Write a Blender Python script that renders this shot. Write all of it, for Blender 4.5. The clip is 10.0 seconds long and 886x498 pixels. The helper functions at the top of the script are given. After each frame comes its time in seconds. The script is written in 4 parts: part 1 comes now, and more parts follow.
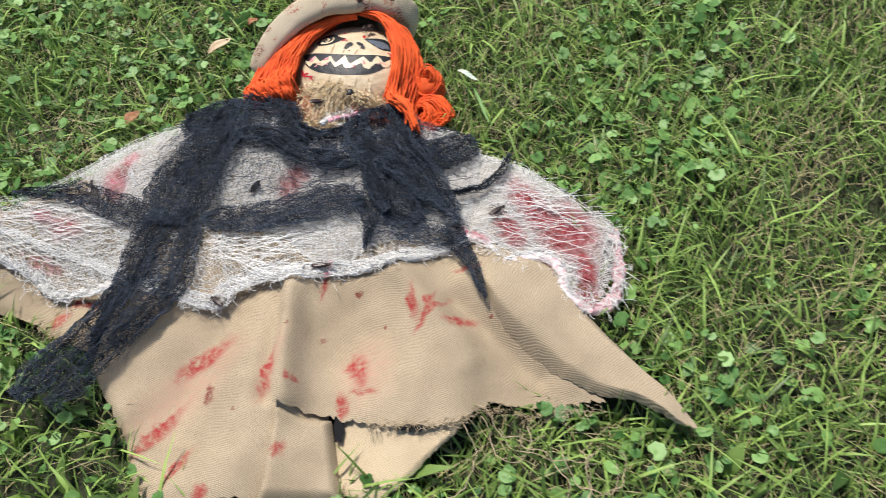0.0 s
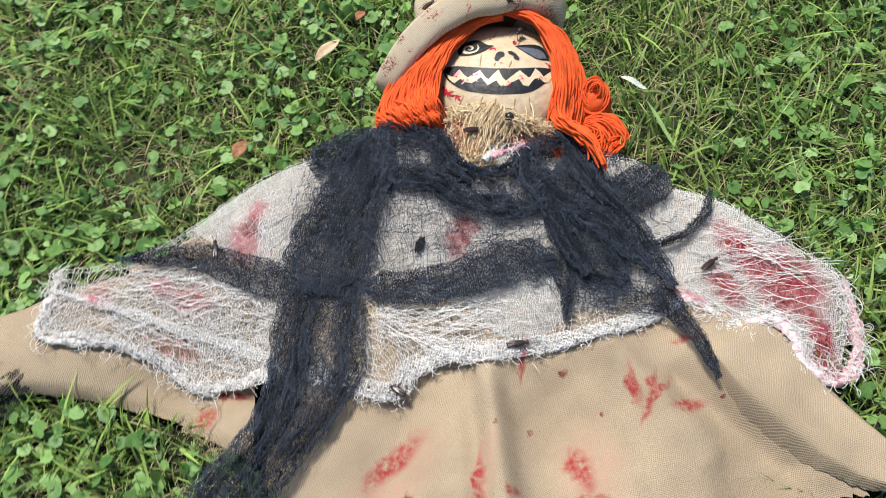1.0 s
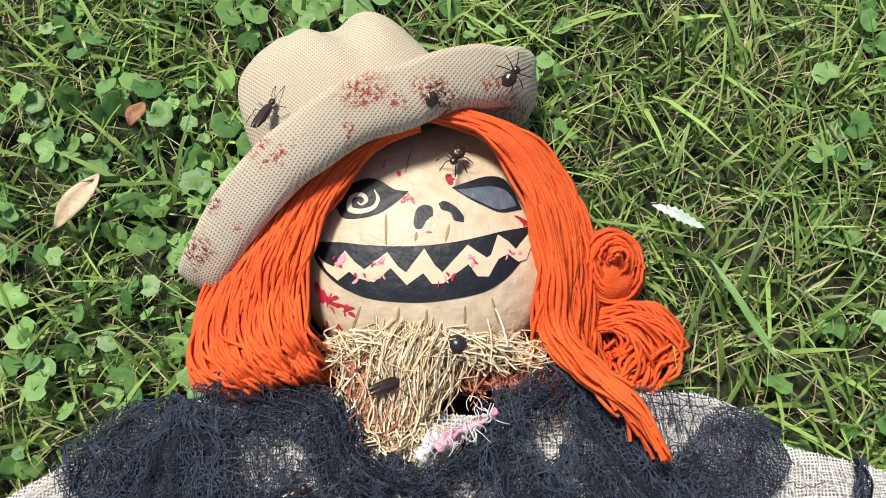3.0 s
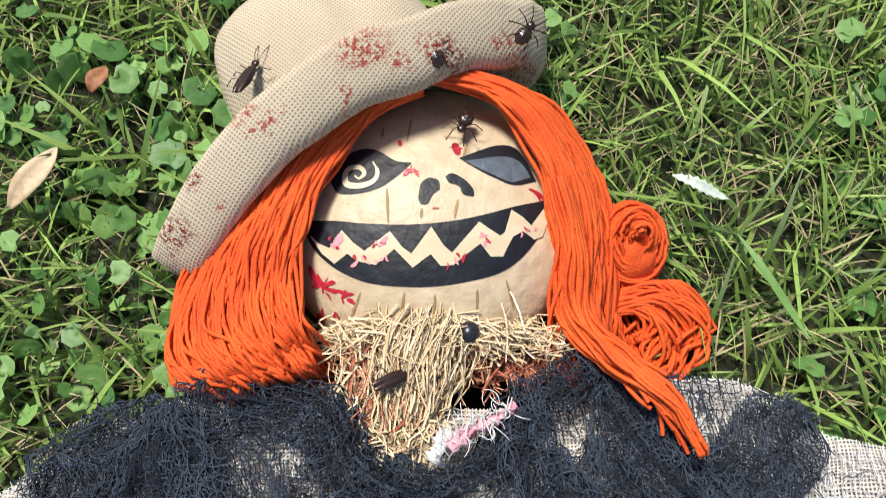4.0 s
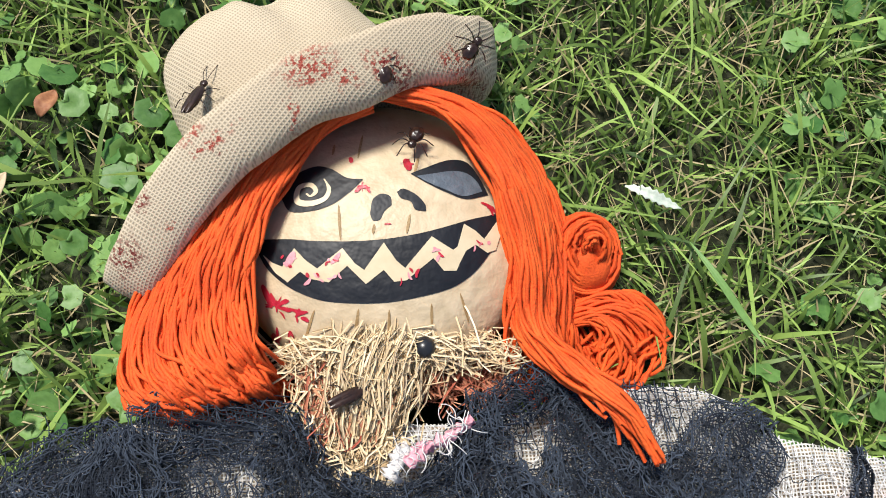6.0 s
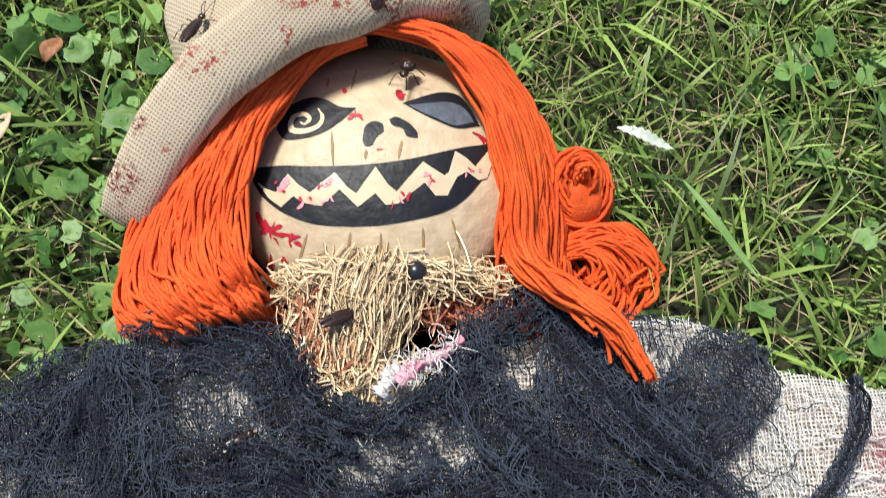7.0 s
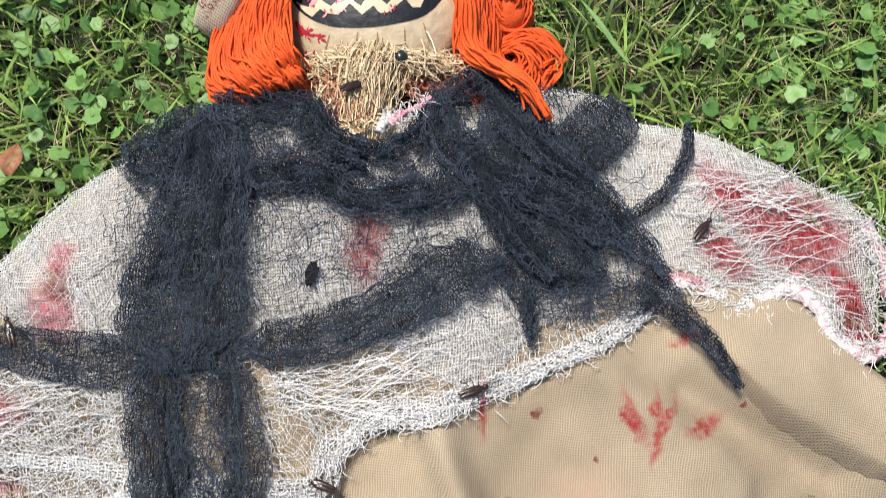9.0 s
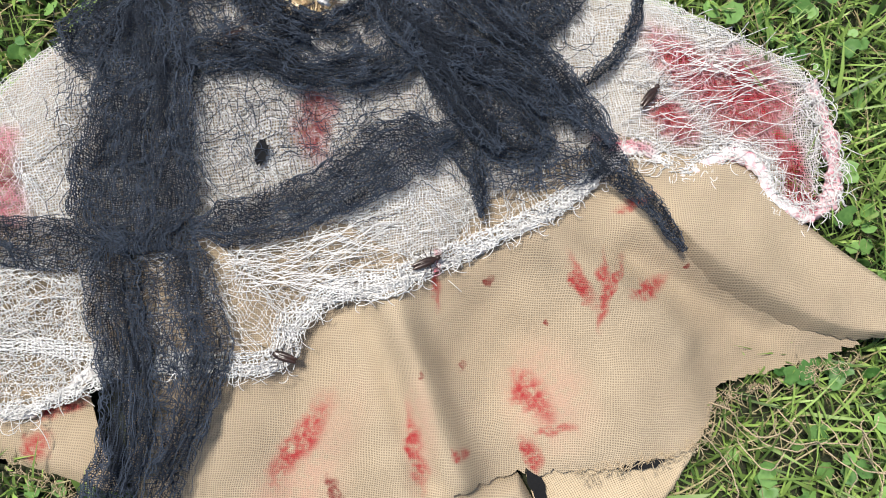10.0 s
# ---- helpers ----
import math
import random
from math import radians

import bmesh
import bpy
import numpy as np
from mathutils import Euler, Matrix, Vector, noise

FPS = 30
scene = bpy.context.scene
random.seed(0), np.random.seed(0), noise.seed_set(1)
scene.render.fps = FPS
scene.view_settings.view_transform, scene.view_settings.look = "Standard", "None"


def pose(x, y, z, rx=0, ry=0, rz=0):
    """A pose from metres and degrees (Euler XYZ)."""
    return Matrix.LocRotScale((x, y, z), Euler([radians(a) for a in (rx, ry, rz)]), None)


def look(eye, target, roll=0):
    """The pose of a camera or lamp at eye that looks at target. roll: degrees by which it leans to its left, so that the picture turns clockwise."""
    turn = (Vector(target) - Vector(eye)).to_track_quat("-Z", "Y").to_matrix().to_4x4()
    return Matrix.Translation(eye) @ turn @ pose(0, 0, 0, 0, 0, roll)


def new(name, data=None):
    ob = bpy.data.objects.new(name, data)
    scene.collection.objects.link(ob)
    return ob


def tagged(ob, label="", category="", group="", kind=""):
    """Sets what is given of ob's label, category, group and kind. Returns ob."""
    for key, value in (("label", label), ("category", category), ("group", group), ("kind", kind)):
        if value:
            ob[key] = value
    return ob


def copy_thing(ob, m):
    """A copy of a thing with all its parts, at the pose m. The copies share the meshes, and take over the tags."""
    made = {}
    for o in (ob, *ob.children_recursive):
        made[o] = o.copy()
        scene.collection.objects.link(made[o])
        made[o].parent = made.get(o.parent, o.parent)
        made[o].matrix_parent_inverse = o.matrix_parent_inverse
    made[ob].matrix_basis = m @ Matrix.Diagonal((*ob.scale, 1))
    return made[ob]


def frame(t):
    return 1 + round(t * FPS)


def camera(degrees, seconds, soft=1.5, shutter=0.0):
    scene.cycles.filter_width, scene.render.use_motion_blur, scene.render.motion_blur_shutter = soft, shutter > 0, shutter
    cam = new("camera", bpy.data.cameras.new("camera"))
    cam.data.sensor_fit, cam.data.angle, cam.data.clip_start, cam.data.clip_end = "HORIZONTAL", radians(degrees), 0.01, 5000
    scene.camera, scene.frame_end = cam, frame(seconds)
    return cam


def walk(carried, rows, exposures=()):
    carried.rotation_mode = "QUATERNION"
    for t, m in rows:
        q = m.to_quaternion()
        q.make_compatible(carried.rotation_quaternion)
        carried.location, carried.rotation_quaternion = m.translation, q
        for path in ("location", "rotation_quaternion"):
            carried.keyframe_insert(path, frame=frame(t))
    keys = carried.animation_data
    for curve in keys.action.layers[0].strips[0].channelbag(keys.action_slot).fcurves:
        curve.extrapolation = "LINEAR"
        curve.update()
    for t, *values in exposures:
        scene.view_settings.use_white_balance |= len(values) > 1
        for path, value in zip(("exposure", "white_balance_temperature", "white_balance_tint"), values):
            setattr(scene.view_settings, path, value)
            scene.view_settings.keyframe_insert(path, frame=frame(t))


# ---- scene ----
cam = camera(54.0, 10.0, soft=0.95, shutter=0.25)
PATH = [
    (0, (0.528, -0.959, 1.072), (0.068, 0.067, -0.582), -8.7),
    (0.5, (0.353, -0.897, 1.082), (-0.113, 0.04, -0.622), -8.8),
    (1, (0.123, -0.747, 1.067), (-0.147, 0.067, -0.74), -6.6),
    (1.5, (0.005, -0.568, 1.078), (0.003, 0.202, -0.768), 5.4),
    (2, (0.011, -0.345, 0.911), (0.019, 0.342, -0.967), 5.3),
    (2.5, (0.017, -0.228, 0.719), (0.005, 0.346, -1.197), 3.7),
    (2.7, (0.019, -0.207, 0.69), (-0.017, 0.338, -1.234), 0.9),
    (3.8, (-0.018, -0.168, 0.603), (0.047, 0.344, -1.329), 10.7),
    (4, (-0.019, -0.169, 0.601), (0.063, 0.304, -1.341), 12.9),
    (4.5, (-0.017, -0.175, 0.599), (0.103, 0.161, -1.369), 21.7),
    (5, (-0.013, -0.173, 0.602), (0.119, 0.174, -1.363), 22.4),
    (5.5, (-0.01, -0.165, 0.602), (0.133, 0.289, -1.341), 18.8),
    (5.7, (-0.009, -0.162, 0.602), (0.136, 0.308, -1.336), 18.5),
    (6.8, (0.01, -0.234, 0.591), (0.1, 0.426, -1.295), 9.3),
    (7, (0.013, -0.245, 0.586), (0.104, 0.381, -1.311), 9.8),
    (7.5, (0.028, -0.273, 0.58), (0.111, 0.253, -1.347), 10.4),
    (8, (0.028, -0.32, 0.674), (0.125, 0.216, -1.25), 11.2),
    (8.5, (0.02, -0.421, 0.846), (0.125, 0.127, -1.075), 11.5),
    (9, (0.028, -0.45, 0.837), (0.114, -0.005, -1.111), 11.4),
    (9.5, (0.025, -0.475, 0.825), (0.169, -0.175, -1.147), 25.3),
    (10, (0.042, -0.436, 0.85), (0.201, -0.319, -1.14), 52.0),
]
walk(cam, [(t, look(eye, target, roll)) for t, eye, target, roll in PATH])

# ---------------------------------------------------------------- light
world = bpy.data.worlds.new("world")
scene.world = world
world.use_nodes = True
sky = world.node_tree.nodes.new("ShaderNodeTexSky")
sky.sky_type = 'NISHITA'
sky.sun_disc = False
sky.sun_elevation = radians(65)
sky.sun_rotation = radians(-45)
world.node_tree.links.new(sky.outputs[0], world.node_tree.nodes["Background"].inputs[0])
world.node_tree.nodes["Background"].inputs[1].default_value = 0.095
sun = new("sun", bpy.data.lights.new("sun", "SUN"))
sun.data.energy, sun.data.angle, sun.data.color = 4.5, radians(12), (1.0, 0.955, 0.88)
sun.matrix_world = look((-0.62, 0.62, 1.9), (0, 0, 0))
scene.view_settings.exposure = 0.28

# ---------------------------------------------------------------- materials
def nodes_of(name):
    m = bpy.data.materials.new(name)
    m.use_nodes = True
    nt = m.node_tree
    return m, nt, nt.nodes["Principled BSDF"], nt.nodes["Material Output"]


def link(nt, a, b):
    nt.links.new(a, b)


def math_node(nt, op, a, b=None, c=None):
    n = nt.nodes.new("ShaderNodeMath")
    n.operation = op
    for k, v in enumerate((a, b, c)):
        if v is None:
            continue
        if isinstance(v, (int, float)):
            n.inputs[k].default_value = v
        else:
            link(nt, v, n.inputs[k])
    return n.outputs[0]


def noise_node(nt, vec, scale, detail=3.0, rough=0.55):
    n = nt.nodes.new("ShaderNodeTexNoise")
    n.inputs["Scale"].default_value, n.inputs["Detail"].default_value, n.inputs["Roughness"].default_value = scale, detail, rough
    link(nt, vec, n.inputs["Vector"])
    return n


def ramp(nt, fac, lo, hi):
    n = nt.nodes.new("ShaderNodeMapRange")
    n.interpolation_type = 'SMOOTHSTEP'
    n.inputs["From Min"].default_value, n.inputs["From Max"].default_value = lo, hi
    link(nt, fac, n.inputs["Value"])
    return n.outputs["Result"]


def mix(nt, fac, a, b):
    n = nt.nodes.new("ShaderNodeMix")
    n.data_type = 'RGBA'
    for s, v in ((n.inputs["Factor"], fac), (n.inputs["A"], a), (n.inputs["B"], b)):
        if isinstance(v, tuple):
            s.default_value = (*v, 1)
        elif isinstance(v, (int, float)):
            s.default_value = v
        else:
            link(nt, v, s)
    return n.outputs["Result"]


def coords(nt):
    return nt.nodes.new("ShaderNodeTexCoord").outputs["Object"]


def bump(nt, bsdf, height, strength, distance):
    n = nt.nodes.new("ShaderNodeBump")
    n.inputs["Strength"].default_value, n.inputs["Distance"].default_value = strength, distance
    link(nt, height, n.inputs["Height"])
    link(nt, n.outputs[0], bsdf.inputs["Normal"])


def plain(name, c1, c2, scale=60.0, rough=0.8, bump_d=0.0006, spread=0.0, translucent=0.0, by_object=False):
    """Two tones at two scales, with fine relief; spread varies the tone from piece to piece."""
    m, nt, b, out = nodes_of(name)
    v = coords(nt)
    big, fine = noise_node(nt, v, scale * 0.25), noise_node(nt, v, scale * 4)
    f = math_node(nt, 'MULTIPLY_ADD', fine.outputs["Fac"], 0.5, math_node(nt, 'MULTIPLY', big.outputs["Fac"], 0.5))
    f = ramp(nt, f, 0.3, 0.7)
    if spread:
        g = nt.nodes.new("ShaderNodeObjectInfo").outputs["Random"] if by_object else nt.nodes.new("ShaderNodeNewGeometry").outputs["Random Per Island"]
        f = math_node(nt, 'ADD', math_node(nt, 'MULTIPLY', f, 1 - spread), math_node(nt, 'MULTIPLY', g, spread))
    col = mix(nt, f, c1, c2)
    link(nt, col, b.inputs["Base Color"])
    b.inputs["Roughness"].default_value = rough
    bump(nt, b, fine.outputs["Fac"], 0.6, bump_d)
    if translucent:
        t = nt.nodes.new("ShaderNodeBsdfTranslucent")
        link(nt, col, t.inputs["Color"])
        ms = nt.nodes.new("ShaderNodeMixShader")
        ms.inputs[0].default_value = translucent
        link(nt, b.outputs[0], ms.inputs[1])
        link(nt, t.outputs[0], ms.inputs[2])
        link(nt, ms.outputs[0], out.inputs["Surface"])
    return m


def stain_mask(nt, v, spots, soft=0.35, grain=110):
    """Union of ragged elliptical spots (x, y, rx, ry, degrees)."""
    wob = noise_node(nt, v, 55, 3.0)
    sub = nt.nodes.new("ShaderNodeVectorMath")
    sub.operation = 'MULTIPLY_ADD'
    link(nt, wob.outputs["Color"], sub.inputs[0])
    sub.inputs[1].default_value = (0.024, 0.024, 0)
    link(nt, v, sub.inputs[2])
    best = None
    for x, y, rx, ry, a in ((p[0], p[1], p[2] * .8, p[3] * .85, p[4]) for p in spots):
        mp = nt.nodes.new("ShaderNodeMapping")
        mp.vector_type = 'TEXTURE'
        mp.inputs["Location"].default_value = (x + 0.012, y + 0.012, 0)
        mp.inputs["Rotation"].default_value = (0, 0, radians(a))
        mp.inputs["Scale"].default_value = (rx, ry, 1e4)
        link(nt, sub.outputs[0], mp.inputs["Vector"])
        ln = nt.nodes.new("ShaderNodeVectorMath")
        ln.operation = 'LENGTH'
        link(nt, mp.outputs[0], ln.inputs[0])
        k = ramp(nt, ln.outputs["Value"], 1.0 + soft, 1.0 - soft)
        best = k if best is None else math_node(nt, 'MAXIMUM', best, k)
    streak = noise_node(nt, v, grain, 4.0, 0.7)
    return math_node(nt, 'MULTIPLY', best, math_node(nt, 'MULTIPLY', ramp(nt, streak.outputs["Fac"], *((0.22, 0.66) if grain < 200 else (0.47, 0.56))), 0.9))


def cloth(name, c1, c2, period, hole=None, wander=0.004, stains=(), rough=0.9, turn=0.0, grain=110, relief=.7):
    """Woven cloth: warp and weft lines in relief; hole (low, high) opens the gaps between the threads."""
    m, nt, b, out = nodes_of(name)
    v = coords(nt)
    slow = noise_node(nt, v, 14, 2.0)
    wob = nt.nodes.new("ShaderNodeVectorMath")
    wob.operation = 'MULTIPLY_ADD'
    link(nt, slow.outputs["Color"], wob.inputs[0])
    wob.inputs[1].default_value = (wander * 6, wander * 6, 0)
    link(nt, v, wob.inputs[2])
    fast = noise_node(nt, v, 130, 2.0)
    wob2 = nt.nodes.new("ShaderNodeVectorMath")
    wob2.operation = 'MULTIPLY_ADD'
    link(nt, fast.outputs["Color"], wob2.inputs[0])
    wob2.inputs[1].default_value = (wander * 0.12, wander * 0.12, 0)
    link(nt, wob.outputs[0], wob2.inputs[2])
    mp = nt.nodes.new("ShaderNodeMapping")
    mp.inputs["Rotation"].default_value = (0, 0, radians(turn))
    link(nt, wob2.outputs[0], mp.inputs["Vector"])
    lines = []
    for axis in ('X', 'Y'):
        w = nt.nodes.new("ShaderNodeTexWave")
        w.bands_direction = axis
        w.inputs["Scale"].default_value = 0.31416 / period
        w.inputs["Distortion"].default_value = 0.0
        link(nt, mp.outputs[0], w.inputs["Vector"])
        lines.append(w.outputs["Fac"])
    weave = math_node(nt, 'MAXIMUM', *lines)
    patch, fibre = noise_node(nt, v, 9, 3.0), noise_node(nt, v, 300, 2.0)
    f = math_node(nt, 'MULTIPLY_ADD', fibre.outputs["Fac"], 0.4, math_node(nt, 'MULTIPLY', ramp(nt, patch.outputs["Fac"], 0.3, 0.7), 0.6))
    col = mix(nt, f, c1, c2)
    gap = mix(nt, ramp(nt, weave, 0.25, 0.8), tuple((1 - .5 * relief) * x for x in c1), col) if hole is None else col
    for colour, spots, soft in stains:
        gap = mix(nt, stain_mask(nt, v, spots, soft, grain), gap, colour)
    link(nt, gap, b.inputs["Base Color"])
    b.inputs["Roughness"].default_value = rough
    b.inputs["Specular IOR Level"].default_value = 0.2
    bump(nt, b, math_node(nt, 'ADD', weave, math_node(nt, 'MULTIPLY', fibre.outputs["Fac"], 0.6)), relief, 0.0008)
    if hole:
        thick = noise_node(nt, v, 40, 3.0)
        lim = math_node(nt, 'MULTIPLY_ADD', thick.outputs["Fac"], hole[1] - hole[0], hole[0])
        a = math_node(nt, 'GREATER_THAN', weave, lim)
        link(nt, a, b.inputs["Alpha"])
    return m


RED, DARKRED, PINK = (0.32, 0.010, 0.018), (0.16, 0.01, 0.012), (0.62, 0.10, 0.16)
skirt_stains = [(-.03, -.55, .016, .05, -35), (.075, -.555, .008, .04, 10), (.187, -.515, .017, .028, 35), (.205, -.545, .022, .007, 10),
    (.183, -.567, .009, .02, 20), (.232, -.425, .007, .032, 25), (.252, -.432, .007, .036, -5), (.262, -.425, .006, .03, -30),
    (.30, -.43, .026, .010, 25), (-.269, -.558, .017, .015, 0), (-.245, -.524, .03, .008, 25), (.131, -.651, .01, .014, 0),
    (.056, -.728, .012, .012, 0), (-.05, -.66, .012, .05, -25), (.003, -.70, .008, .03, -20), (.113, -.559, .009, .007, 0),
    (.10, -.425, .004, .02, 0), (.288, -.35, .02, .006, 20)]
specks = [(.0, -.61, .007, .016, 20), (.149, -.42, .005, .006, 0), (.08, -.5, .004, .006, 0), (.2, -.46, .003, .005, 0), (.34, -.41, .004, .005, 0),
    (.05, -.63, .004, .004, 0), (.12, -.5, .003, .006, 0)]
sleeve_stains = [(.352, -.225, .022, .060, 50), (.405, -.250, .042, .050, 50), (.33, -.272, .030, .016, -35), (.279, -.296, .03, .009, -15), (.445, -.305, .014, .045, 25),
    (.46, -.35, .025, .012, -30), (-.375, -.412, .026, .014, -10), (-.33, -.42, .03, .02, 0), (-.34, -.482, .035, .010, -10), (-.28, -.29, .014, .02, 0),
    (-.285, -.335, .02, .03, 20), (.10, -.405, .004, .016, 0), (-.45, -.44, .02, .02, 0)]
tear_stains = [(-.005, -.258, .022, .018, -10), (-.012, -.285, .018, .028, 15), (-.085, -.19, .03, .012, 30), (-.008, -.270, .016, .030, 5)]

skirt_stains = [(x, y - .014 * (y < -.5 and x > -.2), a, b, c) for x, y, a, b, c in skirt_stains]
burlap = cloth("burlap", (.34, .265, .18), (.53, .425, .295), 0.0021, wander=0.0025, turn=6, relief=.65,
    stains=[((.46, .29, .21), [(-.035, -.61, .035, .10, -30), (.2, -.53, .04, .05, 10), (.078, -.56, .015, .05, 0)], .8), (RED, skirt_stains, .5), ((.56, .15, .11), sleeve_stains[:3] + sleeve_stains[4:5] + tear_stains[:2] + tear_stains[3:], .5), (DARKRED, specks, .3)])
burlap_under = cloth("burlap_under", (.52, .40, .26), (.66, .53, .36), 0.0021, wander=0.002, turn=-28)
GAUZE_STAINS = [(PINK, sleeve_stains, .7), (RED, sleeve_stains[1:3] + sleeve_stains[4:6] + tear_stains[:2] + tear_stains[3:], .5)]
gauze_net = cloth("gauze_net", (.70, .69, .67), (.86, .85, .84), 0.0034, wander=0.004, turn=4, stains=GAUZE_STAINS)
gauze_dense = cloth("gauze_dense", (.49, .465, .43), (.68, .655, .62), 0.0024, hole=(.36, .92), wander=0.0035, turn=-5,
    stains=[(PINK, sleeve_stains, .8), (RED, sleeve_stains[:3] + sleeve_stains[4:7] + tear_stains[:2] + tear_stains[3:], .45), (DARKRED, [(-.28, -.31, .02, .02, 0), (.45, -.33, .012, .02, 0)], .4)])
gauze_black = cloth("gauze_black", (.007, .009, .014), (.018, .022, .031), 0.0020, hole=(.54, 1.12), wander=0.006, turn=8)
gauze_mid = cloth("gauze_mid", (.008, .010, .015), (.020, .024, .034), 0.0022, hole=(.66, 1.14), wander=0.007, turn=12)
gauze_sheer = cloth("gauze_sheer", (.010, .012, .018), (.024, .028, .040), 0.0026, hole=(.84, 1.2), wander=0.007, turn=-3)
thread_black = plain("thread_black", (.009, .013, .022), (.056, .075, .110), 40, .95, spread=.9)
thread_white = plain("thread_white", (.62, .60, .57), (.82, .80, .78), 40, .9, spread=.4)
cord_white = plain("cord_white", (.60, .56, .53), (.86, .84, .82), 120, .95, .002)
tuft_pink = plain("tuft_pink", (.66, .20, .28), (.84, .52, .56), 90, .95, .002)
cord_pink = plain("cord_pink", (.60, .12, .18), (.92, .86, .84), 30, .95, .002)
hat_stains = [(-.119, .021, .012, .012, 0), (-.125, .034, .006, .012, 0), (-.050, .054, .022, .009, 20), (-.069, .059, .008, .006, 0), (-.011, .063, .008, .008, 0), (-.061, .029, .004, .010, 0), (-.097, .051, .004, .004, 0), (-.032, .051, .010, .005, 20), (.037, .078, .014, .008, 0), (-.130, -.030, .004, .004, 0), (-.102, .012, .018, .004, 38)]
hat_burlap = cloth("hat_burlap", (.50, .41, .29), (.66, .56, .42), 0.0021, wander=0.002, turn=35, grain=320, relief=.5,
    stains=[((.30, .03, .02), hat_stains, .5), (DARKRED, [(-.16, -.045, .012, .014, 0), (.0, .06, .014, .012, 0), (-.1, .005, .004, .004, 0), (.055, .075, .01, .012, 0), (-.145, -.02, .005, .005, 0)], .5)])
yarn = plain("orange_yarn", (.60, .058, .006), (.90, .135, .016), 160, .8, .0012, spread=.3, by_object=True)
straw_mat = plain("straw", (.55, .40, .23), (.86, .74, .52), 70, .55, spread=.75)
straw_red = plain("straw_red", (.34, .05, .03), (.70, .38, .22), 70, .6, spread=.7)
black_shell = plain("black_shell", (.012, .007, .006), (.05, .024, .016), 90, .28, .0003)
# near-black colour standing for the shade inside gaps and the torn hole
gap_shade_black = plain("gap_shade_black", (.003, .003, .004), (.007, .007, .008), 60, 1.0)
black_bead = plain("black_bead", (.012, .013, .016), (.02, .022, .026), 60, .3, .0001)
skin_paper = plain("head_paper", (.50, .385, .24), (.66, .535, .365), 22, .5, .0030)
ink = plain("black_tape", (.006, .007, .010), (.014, .016, .022), 14, .5, .0030)
# grey-blue sheen of the right eye's black tape, put into the colour
tape_sheen = plain("tape_sheen", (.075, .092, .115), (.13, .155, .185), 40, .3, .0030)
tooth_paint = plain("tooth_paint", (.58, .47, .30), (.70, .585, .40), 25, .4)
blood_paint = plain("blood_paint", (.33, .012, .02), (.55, .03, .06), 90, .35)
pink_paint = plain("pink_paint", (.62, .20, .24), (.82, .42, .44), 60, .4)
ink.node_tree.nodes["Principled BSDF"].inputs["Specular IOR Level"].default_value = 0.4
stripe_paint = plain("stripe_paint", (.24, .15, .06), (.42, .28, .13), 200, .6)
soil = plain("soil_and_thatch", (.011, .015, .006), (.042, .048, .020), 60, .95, .006)
blade = plain("grass_blade", (.018, .058, .009), (.40, .58, .14), 25, .5, .0002, spread=.9, translucent=.22)
dry = plain("dry_grass", (.24, .19, .085), (.50, .43, .24), 40, .7, .0002, spread=.8)
ivy = plain("ivy_leaf", (.040, .14, .026), (.29, .50, .14), 60, .5, .0006, spread=.75, translucent=.25)
dead_leaf = plain("dead_leaf", (.42, .30, .17), (.64, .50, .33), 60, .7)
red_leaf = plain("red_leaf", (.20, .06, .025), (.40, .19, .09), 60, .7)
pale_leaf = plain("pale_leaf", (.36, .45, .36), (.62, .68, .58), 60, .6)


# ---------------------------------------------------------------- helpers
def mesh_from(name, verts, faces, mats, smooth=True, index=None):
    me = bpy.data.meshes.new(name)
    me.from_pydata([tuple(v) for v in verts], [], faces)
    for m in (mats if isinstance(mats, (list, tuple)) else [mats]):
        me.materials.append(m)
    if smooth:
        me.polygons.foreach_set("use_smooth", [True] * len(me.polygons))
    if index is not None:
        me.polygons.foreach_set("material_index", index)
    me.update()
    return me


def thing(name, at, label, category, group=""):
    e = new(name)
    e.empty_display_size = 0.02
    e.location = at
    return tagged(e, label, category, group)


def part(name, data, parent, label="", kind=""):
    """Links one mesh, modelled in world metres, under a thing or a part."""
    ob = new(name, data)
    ob.parent = parent
    base = parent.matrix_basis.copy()
    if parent.parent:
        base = parent.parent.matrix_basis @ parent.matrix_parent_inverse @ base
    ob.matrix_parent_inverse = base.inverted()
    return tagged(ob, label, kind=kind)


def spline(pts, n):
    """n points evenly spaced along a smooth curve through pts."""
    p = np.array(pts, float)
    p = np.vstack([2 * p[0] - p[1], p, 2 * p[-1] - p[-2]])
    out = []
    for i in range(1, len(p) - 2):
        for t in np.linspace(0, 1, 24, endpoint=False):
            a, b, c, d = p[i - 1:i + 3]
            out.append(.5 * (2 * b + (c - a) * t + (2 * a - 5 * b + 4 * c - d) * t * t + (3 * b - a - 3 * c + d) * t ** 3))
    out.append(p[-2])
    out = np.array(out)
    s = np.r_[0, np.cumsum(np.linalg.norm(np.diff(out, axis=0), axis=1))]
    u = np.linspace(0, s[-1], n)
    return np.stack([np.interp(u, s, out[:, k]) for k in range(out.shape[1])], 1)


